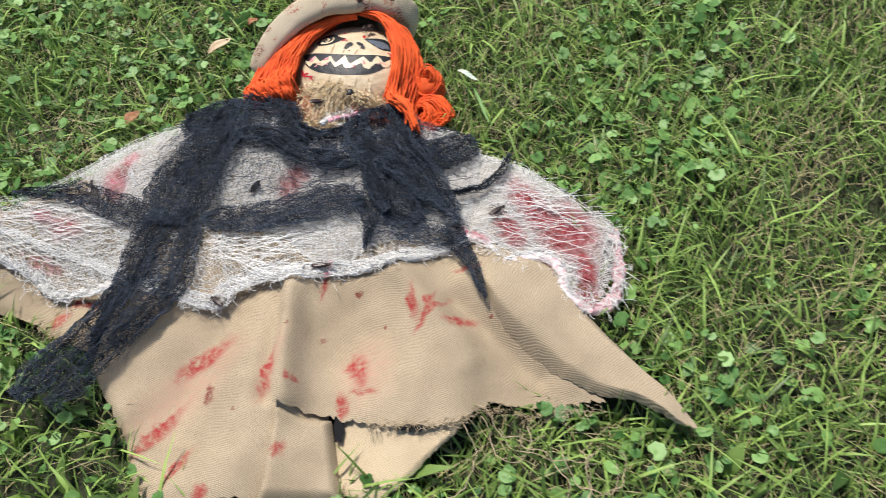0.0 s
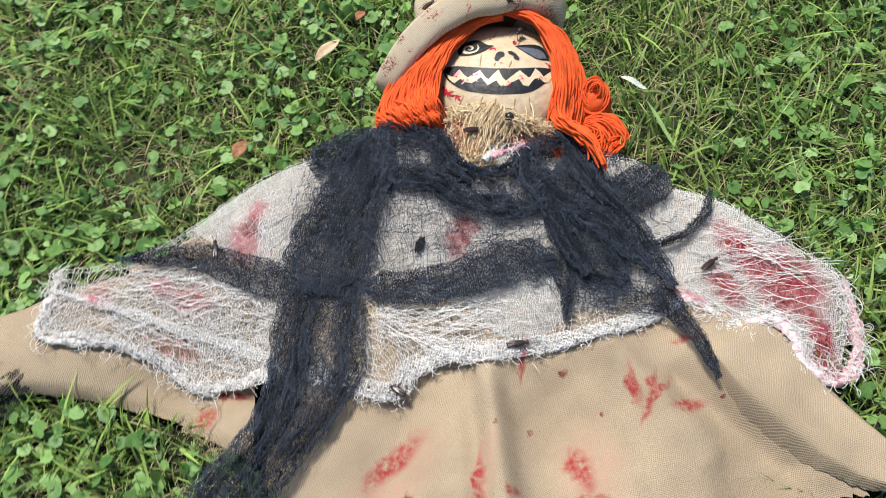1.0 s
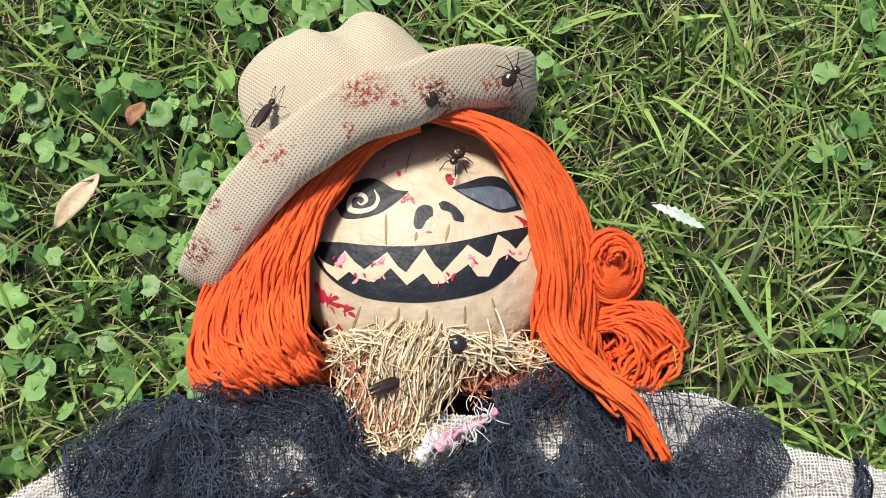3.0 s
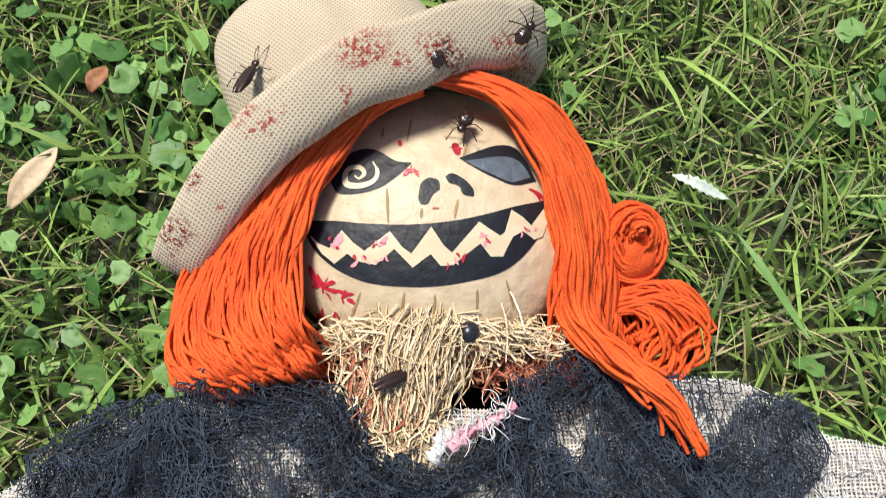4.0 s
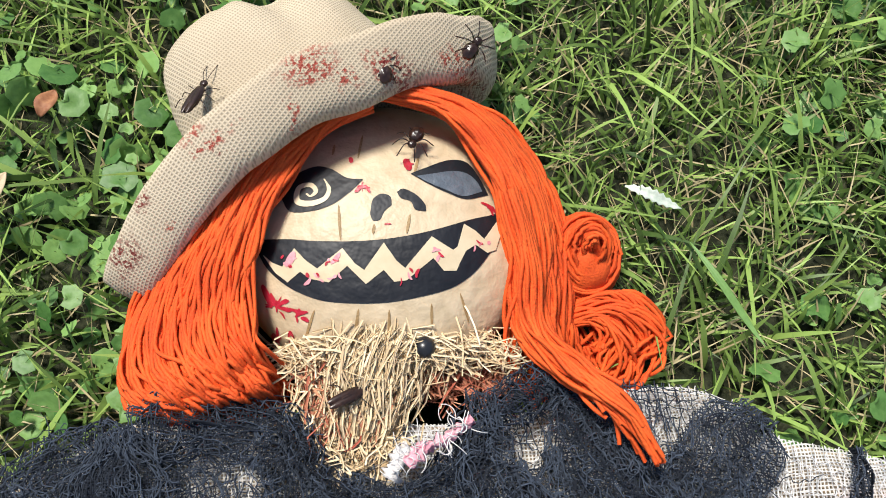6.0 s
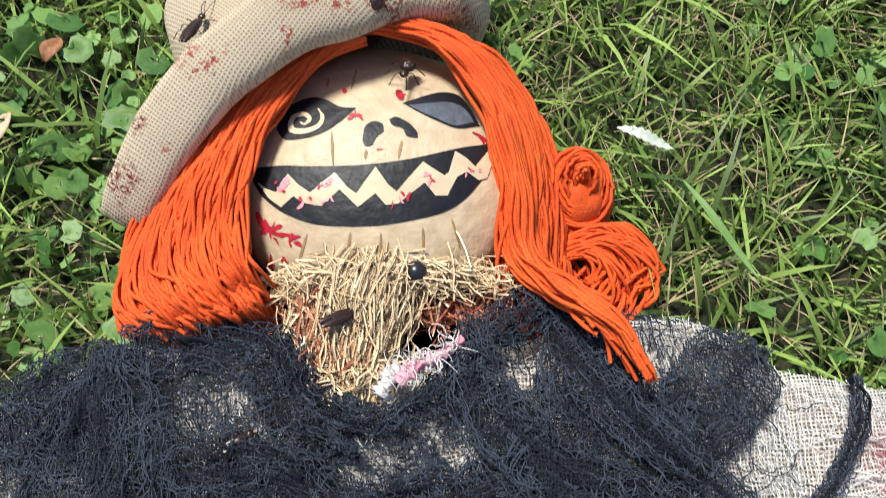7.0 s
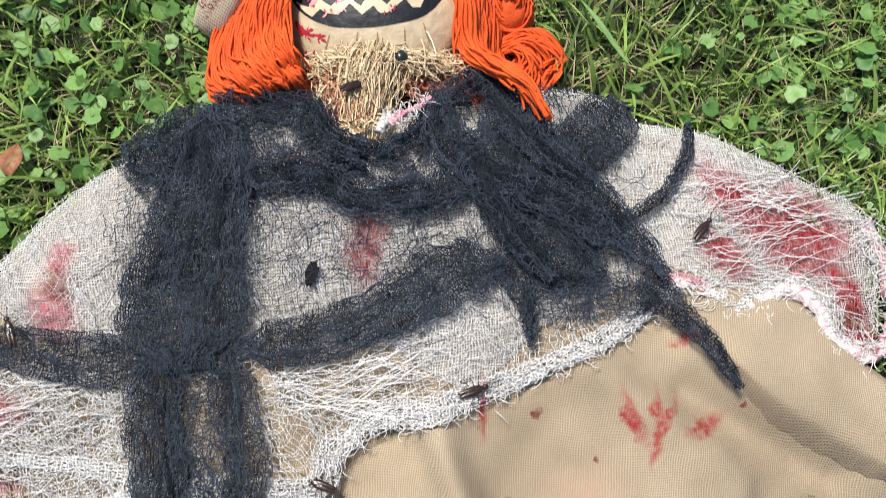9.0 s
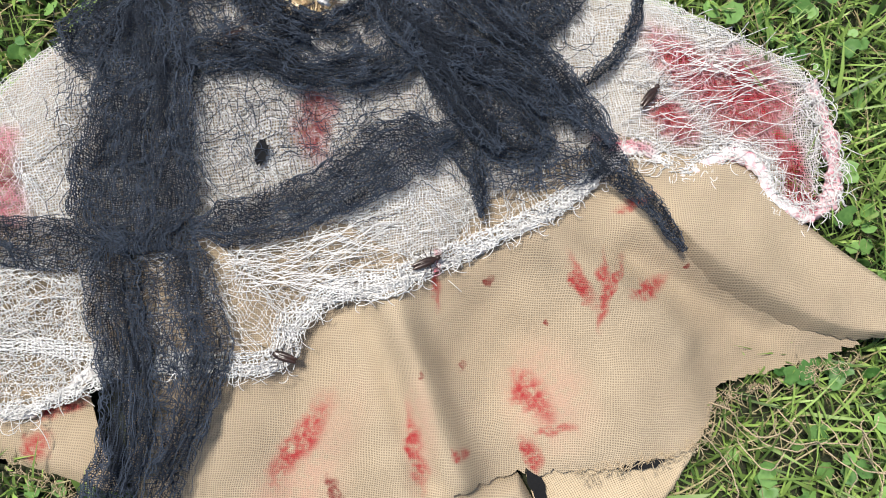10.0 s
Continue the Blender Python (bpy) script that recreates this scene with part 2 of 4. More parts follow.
def tubes(paths, radius, sides=4, taper=0.0):
    """Verts and faces of round strands along paths of 3D points."""
    V, F = [], []
    for p in paths:
        p = np.asarray(p)
        n, o = len(p), len(V)
        tan = np.gradient(p, axis=0)
        tan /= np.linalg.norm(tan, axis=1)[:, None] + 1e-9
        side = np.cross(tan, (0.13, 0.07, 1.0))
        side /= np.linalg.norm(side, axis=1)[:, None] + 1e-9
        up = np.cross(side, tan)
        for i in range(n):
            r = radius * (1 - taper * abs(2 * i / (n - 1) - 1) ** 3)
            for k in range(sides):
                a = 2 * math.pi * k / sides
                V.append(p[i] + r * (math.cos(a) * side[i] + math.sin(a) * up[i]))
        for i in range(n - 1):
            for k in range(sides):
                F.append((o + i * sides + k, o + i * sides + (k + 1) % sides, o + (i + 1) * sides + (k + 1) % sides, o + (i + 1) * sides + k))
    return V, F


def smooth01(a, b, x):
    t = min(1.0, max(0.0, (x - a) / (b - a)))
    return t * t * (3 - 2 * t)


def ridge(x, y, ax, ay, bx, by, w):
    """A soft fold along a line."""
    dx, dy = bx - ax, by - ay
    k = max(0.0, min(1.0, ((x - ax) * dx + (y - ay) * dy) / (dx * dx + dy * dy)))
    d = math.hypot(x - ax - k * dx, y - ay - k * dy)
    return math.exp(-(d / w) ** 2)


def lie(x, y):
    """Height at which the clothes lie over the stuffing and the grass."""
    h = .030 + .032 * math.exp(-((x - .03) / .34) ** 2 - ((y + .23) / .17) ** 2)
    fan = math.atan2(x - .06, -(y + .1))
    k = smooth01(-.36, -.52, y)
    h += k * .017 * math.sin(fan * 13 + 1.3 + 1.5 * noise.noise((fan * 2, y * 5, 1))) + .016 * ridge(x, y, .058, -.43, .118, -.60, .018) - .012 * ridge(x, y, .035, -.44, .085, -.60, .016) * k
    h += .016 * ridge(x, y, .20, -.38, .33, -.48, .024) + .015 * ridge(x, y, .30, -.36, .46, -.455, .030) - .007 * ridge(x, y, .285, -.40, .42, -.475, .014) + .010 * ridge(x, y, -.05, -.47, -.10, -.66, .03)
    h += .012 * smooth01(-.46, -.56, y) * smooth01(.0, .1, x) * smooth01(.55, .45, x)
    h += .006 * ridge(x, y, -.40, -.52, -.60, -.54, .03) + .012 * ridge(x, y, -.33, -.33, -.22, -.26, .03)
    h += .010 * noise.noise((x * 8, y * 8, .4)) + .0035 * noise.noise((x * 28, y * 28, 2.1))
    return h


def sheet(name, top, bottom, material, off, n=90, m=40, ragged=0.0, sag=0.0, thick=0.0012, lump=0.0, lip_side=0.0, lip_end=0.0):
    """A cloth laid between two edges, following the body below it."""
    A, B = spline(top, n), spline(bottom, n)
    V, F = [], []
    for layer in ((0, -thick) if thick else (0,)):
        o = len(V)
        for j in range(m):
            for i in range(n):
                v = j / (m - 1)
                rag = ragged * max(0, v - .9) * 10 * noise.noise((i * .9, off * 900, 7.7)) if j else 0
                p = A[i] * (1 - v) + B[i] * v + (B[i] - A[i]) / (np.linalg.norm(B[i] - A[i]) + 1e-6) * rag
                u = i / (n - 1)
                edge = min(1, min(u, 1 - u, v, 1 - v) * 8)
                z = lie(p[0], p[1]) + off * (0.4 + 0.6 * edge) + layer - sag * (1 - edge) ** 2
                z += lip_side * math.exp(-(u / .07) ** 2) * min(1, 5 * v) + lip_end * math.exp(-((.88 - v) / .22) ** 2) * min(1, 6 * u, 6 - 6 * u)
                if lump:
                    z += lump * edge * (.6 * noise.noise((p[0] * 40, p[1] * 22, 5.5)) + .4 * noise.noise((p[0] * 90, p[1] * 60, 1.5)))
                V.append((p[0], p[1], max(z, .006)))
        for j in range(m - 1):
            for i in range(n - 1):
                q = (o + j * n + i, o + j * n + i + 1, o + (j + 1) * n + i + 1, o + (j + 1) * n + i)
                F.append(q if layer == 0 else q[::-1])
    return mesh_from(name, V, F, material)


def strip(path, widths, n=80):
    """Left and right edges of a band along a path."""
    p = spline(path, n)
    w = np.interp(np.linspace(0, 1, n), np.linspace(0, 1, len(widths)), widths)
    t = np.gradient(p, axis=0)
    t /= np.linalg.norm(t, axis=1)[:, None]
    side = np.stack([-t[:, 1], t[:, 0]], 1) * w[:, None] / 2
    fade = np.clip(np.minimum(np.linspace(0, 9, n), np.linspace(9, 0, n)), .45, 1)[:, None]
    wav = fade * np.array([[1 + .16 * noise.noise((a * 60, b * 60, 3.3)) for a, b in p]]).T
    return p + side * wav, p - side * wav


def band(name, path, widths, material, off, n=110, m=34, lump=.006, crown=.006):
    """A gathered band of gauze with lengthwise puckers."""
    L, R = strip(path, widths, n)
    seed = random.random() * 50
    V, F = [], []
    for i in range(n):
        for j in range(m):
            v = j / (m - 1)
            p = L[i] * (1 - v) + R[i] * v
            fade = min(1, 9 * i / (n - 1), 9 - 9 * i / (n - 1))
            z = lie(*p) + off - .007 * (1 - fade) + fade * crown * (1 - (2 * v - 1) ** 2) + (lump * 1.3 * noise.noise((v * 7, i * .035, seed)) + lump * .7 * noise.noise((v * 17, i * .06, seed + 9))) * min(1, 6 * v, 6 - 6 * v)
            V.append((p[0], p[1], z))
    for i in range(n - 1):
        for j in range(m - 1):
            F.append((i * m + j, i * m + j + 1, (i + 1) * m + j + 1, (i + 1) * m + j))
    return mesh_from(name, V, F, material)


def threads_on(path, widths, off, count, radius=.00042, steps=34, over=.004):
    """Crinkled loose threads running along and across a band."""
    L, R = strip(path, widths, 80)
    out = []
    for q in range(count):
        s, across = random.random() * 99, q % 5 == 0
        a = random.uniform(0, .95)
        b = min(1, a + (random.uniform(.03, .15) if across else random.uniform(.18, .6)))
        v0, v1 = (random.uniform(-.1, .6), random.uniform(.25, .6)) if across else (random.uniform(-.05, 1.05), random.gauss(0, .25))
        amp, pts = random.uniform(.0008, .0034), []
        for k in range(steps):
            u, v = a + (b - a) * k / (steps - 1), v0 + v1 * k / steps
            i = u * 79
            i0 = min(78, int(i))
            f = i - i0
            p = (L[i0] * (1 - f) + L[i0 + 1] * f) * (1 - v) + (R[i0] * (1 - f) + R[i0 + 1] * f) * v
            p = p + np.array([noise.noise((k * .34, s, 4.)), noise.noise((k * .34, s, 8.))]) * amp * 2
            pts.append((p[0], p[1], lie(*p) + off + over * (.5 + .8 * noise.noise((k * .4, s, 3.))) * max(0, 1 - .8 * abs(2 * v - 1) ** 3)))
        out.append(pts)
    return out


def rope(path2, radius, off, n=120, rough=.35):
    """A frayed rolled edge lying on the cloth."""
    p = spline(path2, n)
    V, F, k = [], [], 10
    seed = random.random() * 50
    for i in range(n):
        t = p[min(i + 1, n - 1)] - p[max(i - 1, 0)]
        t /= np.linalg.norm(t) + 1e-9
        for j in range(k):
            a = 2 * math.pi * j / k
            r = radius * (1 + 1.3 * rough * noise.noise((i * .22, j * .9, seed)) + rough * noise.noise((i * .05, 1, seed)))
            x, y = p[i][0] - t[1] * r * 1.5 * math.cos(a), p[i][1] + t[0] * r * 1.5 * math.cos(a)
            V.append((x, y, lie(*p[i]) + off + r * math.sin(a)))
    for i in range(n - 1):
        for j in range(k):
            F.append((i * k + j, i * k + (j + 1) % k, (i + 1) * k + (j + 1) % k, (i + 1) * k + j))
    return V, F


def fuzz(path2, off, count, length, radius=.00035, spread=.010):
    """Short stray fibres along an edge."""
    p = spline(path2, 100)
    out = []
    for _ in range(count):
        q = p[random.randrange(100)] + np.array([random.gauss(0, spread * .5), random.gauss(0, spread * .5)])
        a, bend = random.uniform(0, 6.28), random.gauss(0, 1.2)
        z, pts = lie(*q) + off, []
        x, y = q
        L = length * random.uniform(.4, 1.3)
        for k in range(7):
            pts.append((x, y, z + .003 * math.sin(k * .6)))
            x, y, a = x + math.cos(a) * L / 6, y + math.sin(a) * L / 6, a + bend / 3
        out.append(pts)
    return out


LX, LY = np.linspace(-.72, .72, 481), np.linspace(-.86, .06, 308)
LIE = np.array([[lie(x, y) for x in LX] for y in LY])


def lie_at(P):
    """Heights of many points, between the nodes of a fine grid of lie()."""
    fx = np.clip((P[..., 0] - LX[0]) / (LX[1] - LX[0]), 0, len(LX) - 1.001)
    fy = np.clip((P[..., 1] - LY[0]) / (LY[1] - LY[0]), 0, len(LY) - 1.001)
    i, j = fx.astype(int), fy.astype(int)
    a, b = fx - i, fy - j
    return (LIE[j, i] * (1 - a) + LIE[j, i + 1] * a) * (1 - b) + (LIE[j + 1, i] * (1 - a) + LIE[j + 1, i + 1] * a) * b


def ripple(P, rng, length, k=7):
    """A smooth random field over the plane, about -1 to 1, with waves of about that length."""
    out = np.zeros(P.shape[:-1])
    for _ in range(k):
        a, f = rng.uniform(0, 6.28), 6.28 / length * rng.uniform(.6, 1.5)
        out += np.sin(f * (math.cos(a) * P[..., 0] + math.sin(a) * P[..., 1]) + rng.uniform(0, 6.28))
    return out / math.sqrt(k) * .8


def strands_mesh(name, runs, radius, material, sides=3):
    """One mesh of thin strands; runs: arrays of strands by points by 3, with a mask of the points that are kept."""
    V, F, o = [], [], 0
    ang = np.arange(sides) * 2 * math.pi / sides
    for p, keep in runs:
        t = np.gradient(p, axis=1)
        t /= np.linalg.norm(t, axis=2, keepdims=True) + 1e-9
        w = np.cross(t, (0.0, 0.0, 1.0))
        w /= np.linalg.norm(w, axis=2, keepdims=True) + 1e-9
        u = np.cross(w, t)
        v = p[:, :, None] + radius * (np.cos(ang)[:, None] * w[:, :, None] + np.sin(ang)[:, None] * u[:, :, None])
        idx = np.arange(v.shape[0] * v.shape[1] * sides).reshape(v.shape[:3]) + o
        good = keep[:, :-1] & keep[:, 1:]
        a, b = idx[:, :-1][good], idx[:, 1:][good]
        F.append(np.stack([a, np.roll(a, -1, 1), np.roll(b, -1, 1), b], -1).reshape(-1, 4))
        V.append(v.reshape(-1, 3))
        o += idx.size
    V, F = np.vstack(V), np.vstack(F)
    used, F = np.unique(F, return_inverse=True)
    return mesh_from(name, V[used].tolist(), F.reshape(-1, 4).tolist(), material)


def net(A, B, along, across, off, seed, pull=.005, crinkle=.0010, lift=.003, torn=.0, step=.003):
    """Loose threads of a gauze between edges A and B: 'along' runs beside the edges, 'across' from one to the other (spacings)."""
    long_ = .5 * (np.linalg.norm(np.diff(A, axis=0), axis=1).sum() + np.linalg.norm(np.diff(B, axis=0), axis=1).sum())
    wide = np.linalg.norm(A - B, axis=1).mean()
    runs = []

    def at(u, v):
        f = np.clip(u, 0, 1) * (len(A) - 1.001)
        i = f.astype(int)
        f = (f - i)[..., None]
        return (A[i] * (1 - f) + A[i + 1] * f) * (1 - v[..., None]) + (B[i] * (1 - f) + B[i + 1] * f) * v[..., None]

    for kind, spacing, size, other in ((0, along, wide, long_), (1, across, long_, wide)):
        if not spacing:
            continue
        count, pts = max(2, int(size / spacing)), max(6, int(other / step))
        r = np.random.default_rng(seed * 7 + kind)
        k = (np.arange(count) + .5 + r.uniform(-.4, .4, count)) / count
        s = np.linspace(0, 1, pts)[None, :].repeat(count, 0)
        k = k[:, None].repeat(pts, 1)
        P = at(s, k) if kind == 0 else at(k, s)
        shared = random.Random(seed + 1)
        edge = np.clip(np.minimum(s, 1 - s) * 7, 0, 1) * np.clip(np.minimum(k, 1 - k) * 7, .25, 1)
        D = np.stack([pull * ripple(P, shared, .06) + pull * .45 * ripple(P, shared, .017), pull * ripple(P, shared, .06) + pull * .45 * ripple(P, shared, .017)], -1) * edge[..., None]
        x = s * other
        ph = r.uniform(0, 6.28, (4, count, 1))
        fr = r.uniform(.7, 1.4, (4, count, 1)) * 6.28
        own = [crinkle * (np.sin(fr[a] * x / .011 + ph[a]) + .8 * np.sin(fr[a + 1] * x / .023 + ph[a + 1])) for a in (0, 2)]
        Q = P + D + np.stack(own, -1)
        z = lie_at(Q) + off + lift * ripple(Q, shared, .03) * edge + crinkle * .7 * np.sin(fr[1] * x / .009 + ph[3])
        hole = ripple(P, shared, .05) + .7 * ripple(P, shared, .016)
        start, stop = r.uniform(-.6, .35, (count, 1)), r.uniform(.65, 1.6, (count, 1))
        keep = (hole > torn - 2.2) & (s >= start) & (s <= stop)
        runs.append((np.concatenate([Q, z[..., None]], -1), keep))
    return runs


# ---------------------------------------------------------------- ground
def ground_sheet():
    xs = [-300, -60, -12, -4, -2] + list(np.linspace(-1.3, 1.4, 70)) + [2.2, 4, 12, 60, 300]
    ys = [-300, -60, -12, -4, -2] + list(np.linspace(-1.2, 1.5, 70)) + [2.2, 4, 12, 60, 300]
    V = [(x, y, .007 * noise.noise((x * 7, y * 7, 0)) + .004 * noise.noise((x * 25, y * 25, 3)) - .004) for y in ys for x in xs]
    n = len(xs)
    F = [(j * n + i, j * n + i + 1, (j + 1) * n + i + 1, (j + 1) * n + i) for j in range(len(ys) - 1) for i in range(n - 1)]
    return tagged(new("ground", mesh_from("ground", V, F, soil)), "dark soil and thatch under a mown lawn", "lawn", kind="structure")


COVER = [(-.58, -.50), (-.50, -.42), (-.40, -.37), (-.30, -.24), (-.17, -.14), (.0, -.12), (.2, -.115), (.33, -.16), (.46, -.22), (.485, -.33), (.42, -.35), (.55, -.43),
    (.61, -.485), (.42, -.495), (.34, -.55), (.26, -.65), (.2, -.69), (-.02, -.76), (-.16, -.62), (-.30, -.57), (-.53, -.58)]


def covered(x, y):
    if math.hypot((x + .005) / .125, (y + .03) / .10) < 1 or math.hypot((x + .08) / .07, (y - .07) / .07) < 1 or math.hypot(x - .13, y + .06) < .04:
        return True
    inside, j = False, len(COVER) - 1
    for i in range(len(COVER)):
        (x0, y0), (x1, y1) = COVER[i], COVER[j]
        if (y0 > y) != (y1 > y) and x < (x1 - x0) * (y - y0) / (y1 - y0) + x0:
            inside = not inside
        j = i
    return inside


def lushness(x, y):
    return .5 + .5 * noise.noise((x * 3.1, y * 3.1, 9)) - .28 * x + .25 * noise.noise((x * 8, y * 8, 4))


def grass_field(name, count, material, lo, hi, width, lean, seed, label, far=0.0):
    rng = random.Random(seed)
    V, F = [], []
    while count:
        x, y = rng.uniform(-1.35 - far, 1.5 + far), rng.uniform(-1.25 - far, 1.55 + far)
        inner = min(x + 1.15, 1.3 - x, y + 1.05, 1.35 - y) + .16 * noise.noise((x * 3, y * 3, 30))
        if rng.uniform(.0, .5) > inner if not far else rng.uniform(.0, .5) < inner:
            count -= 1
            continue
        k = noise.noise((x * 6, y * 6, seed))
        if k < rng.uniform(-1.2, .1) or covered(x, y):
            count -= 1
            continue
        count -= 1
        a = rng.gauss(0, 1.0) + 6.28 * rng.random()
        h, w, l = rng.uniform(lo, hi) * (1 + .4 * k), width * rng.uniform(.5, 1.35), lean * rng.uniform(.3, 1.5)
        dx, dy, o = math.cos(a), math.sin(a), len(V)
        tw = rng.gauss(0, .6)
        sx, sy = -math.sin(a + tw), math.cos(a + tw)
        for s, ww in ((0, .8), (.35, 1), (.7, .75), (1, 0)):
            r, z = h * l * s ** 1.6, h * (s - .45 * l * s * s * .6)
            cx, cy = x + dx * r, y + dy * r
            if ww:
                V += [(cx + sx * w * ww, cy + sy * w * ww, max(z, .002 + .01 * s)), (cx - sx * w * ww, cy - sy * w * ww, max(z, .002 + .01 * s) + w * .5)]
            else:
                V.append((cx, cy, max(z, .004)))
        F += [(o, o + 1, o + 3, o + 2), (o + 2, o + 3, o + 5, o + 4), (o + 4, o + 5, o + 6)]
    return tagged(new(name, mesh_from(name, V, F, material)), label, "grass", kind="stuff")


def ivy_field(count, seed):
    rng = random.Random(seed)
    V, F = [], []
    for _ in range(count):
        x, y = rng.uniform(-1.1, 1.25), rng.uniform(-1.0, 1.3)
        if min(x + 1.1, 1.25 - x, y + 1.0, 1.3 - y) < rng.uniform(0, .35) or lushness(x, y) < rng.uniform(.25, .95) or covered(x, y):
            continue
        r, z = rng.uniform(.0045, .0125), rng.uniform(.008, .036)
        turn = Euler((rng.gauss(0, .38), rng.gauss(0, .38), rng.uniform(0, 6.28))).to_matrix()
        o, n = len(V), 14
        V.append(tuple(turn @ Vector((0, -.25 * r, -.12 * r)) + Vector((x, y, z))))
        for ring, rad in ((0, .6), (1, 1.0)):
            for i in range(n):
                b = 2 * math.pi * (i + .5) / n - math.pi / 2
                notch = 1 - .62 * math.exp(-((min(i + .5, n - i - .5)) / 1.1) ** 2)
                q = rad * r * notch * (1 + (.07 if i % 2 else -.05) * ring)
                V.append(tuple(turn @ Vector((math.cos(b) * q, math.sin(b) * q, (.10 if ring == 0 else -.02 + .12 * (i % 2)) * r)) + Vector((x, y, z))))
        for i in range(n):
            j = (i + 1) % n
            F += [(o, o + 1 + i, o + 1 + j), (o + 1 + i, o + 1 + n + i, o + 1 + n + j, o + 1 + j)]
        s = len(V)
        V += [(x + .0007, y, z), (x - .0007, y, z), (x + rng.gauss(0, .008), y + rng.gauss(0, .008), 0)]
        F.append((s, s + 1, s + 2))
    return tagged(new("ground_ivy", mesh_from("ground_ivy", V, F, ivy)), "low green ground ivy with scalloped round leaves", "ground ivy", kind="stuff")


ground_sheet()
grass_field("grass", 175000, blade, .016, .046, .0014, .8, 3, "green blades of a patchy mown lawn")
grass_field("grass", 20000, blade, .040, .078, .0019, 1.0, 8, "longer broad green grass blades")
grass_field("dry_grass", 62000, dry, .015, .05, .0007, 1.25, 5, "dry straw-coloured clippings among the grass")
ivy_field(26000, 12)
grass_field("grass", 120000, blade, .03, .06, .010, .8, 21, "coarser lawn spreading away from the dress", 3.5)


def fallen_leaf(name, x, y, z, turn, length, width, material, label, teeth=0):
    V, F, n = [], [], 16
    m = pose(x, y, z, 8, -6, turn)
    for i in range(n + 1):
        u = i / n
        w = width * math.sin(math.pi * min(1, u * .96 + .03)) ** .75 * (1 - .35 * (i % 2) * (teeth > 0))
        for s in (-1, -.5, 0, .5, 1):
            V.append(m @ Vector(((u - .5) * length, s * w / 2, .10 * w * abs(s) * 2 + .004 * math.sin(u * 5) + .12 * length * (u - .5) ** 2)))
    for i in range(n):
        for k in range(4):
            F.append((i * 5 + k, i * 5 + k + 1, i * 5 + 6 + k, i * 5 + 5 + k))
    ob = new(name, mesh_from(name, V, F, material))
    md = ob.modifiers.new("thickness", 'SOLIDIFY')
    md.thickness = .0005
    return tagged(ob, label, "leaf")


fallen_leaf("dead_leaf", -.268, .0, .040, 60, .05, .017, dead_leaf, "dry tan leaf lying on the grass")
fallen_leaf("dead_leaf", -.345, -.186, .035, 80, .033, .02, red_leaf, "curled red-brown dead leaf in the grass")
fallen_leaf("dead_leaf", -.238, .075, .035, 70, .022, .013, red_leaf, "small brown dead leaf in the grass")
fallen_leaf("serrated_leaf", .180, .022, .040, -22, .042, .010, pale_leaf, "pale serrated leaf on the grass", 1)
fallen_leaf("grass_blade", .224, -.048, .050, -58, .085, .0055, ivy, "single broad green grass blade")


# ---------------------------------------------------------------- burlap dress
dress = thing("burlap_dress", (.05, -.45, .0), "beige burlap dress spread on the grass, stained red", "dress")
SHOULDER = [(-.44, -.385), (-.365, -.325), (-.30, -.238), (-.24, -.19), (-.15, -.14), (-.06, -.135), (.05, -.135), (.15, -.112), (.21, -.112), (.25, -.14), (.335, -.157), (.425, -.2), (.462, -.218)]
part("bodice", sheet("bodice", SHOULDER, [(-.36, -.5), (-.30, -.48), (-.2, -.50), (-.1, -.49), (0, -.46), (.1, -.43), (.25, -.36), (.33, -.33), (.40, -.33), (.46, -.35)], burlap, 0, 120, 46, sag=.012), dress)
part("skirt_panel", sheet("skirt_panel", [(-.20, -.45), (-.12, -.45), (-.03, -.44), (.06, -.40)], [(-.172, -.622), (-.10, -.685), (-.02, -.765), (.10, -.735), (.222, -.70)], burlap, .002, 90, 70, .004, sag=.010), dress)
part("skirt_panel", sheet("skirt_panel", [(.035, -.41), (.12, -.38), (.25, -.31), (.31, -.30)], [(.105, -.612), (.165, -.600), (.225, -.600), (.285, -.592), (.335, -.576), (.368, -.528), (.405, -.520), (.453, -.508), (.51, -.492)], burlap, .006, 110, 60, .007, lip_side=.012), dress)
part("pleat", sheet("pleat", [(.100, -.605), (.14, -.608), (.172, -.600)], [(.13, -.735), (.18, -.715), (.226, -.70)], burlap, .012, 30, 40, .003, sag=.012), dress)
part("underskirt", sheet("underskirt", [(.165, -.55), (.25, -.54), (.36, -.50)], [(.205, -.685), (.268, -.684), (.338, -.584)], burlap_under, -.006, 50, 36, .003, sag=.008), dress, "paler cloth showing below the hem")
part("flap", sheet("flap", [(.265, -.280), (.33, -.298), (.395, -.308), (.445, -.355), (.512, -.412), (.578, -.459), (.622, -.498)], [(.30, -.35), (.330, -.392), (.367, -.430), (.42, -.460), (.455, -.476), (.50, -.486), (.55, -.486), (.60, -.500), (.622, -.502)], burlap, .016, 90, 40, .003, sag=.003, lip_end=.004), dress, "folded-back corner of the burlap")
part("sleeve", sheet("sleeve", [(-.28, -.37), (-.40, -.385), (-.50, -.428), (-.58, -.492), (-.66, -.55)], [(-.19, -.60), (-.30, -.575), (-.42, -.566), (-.53, -.585), (-.61, -.63)], burlap, .001, 90, 40, .003, sag=.012), dress)
fr = fuzz([(.226, -.600), (.285, -.592), (.335, -.576), (.368, -.540), (.43, -.525), (.505, -.505)], .002, 260, .014, .0003, .006)
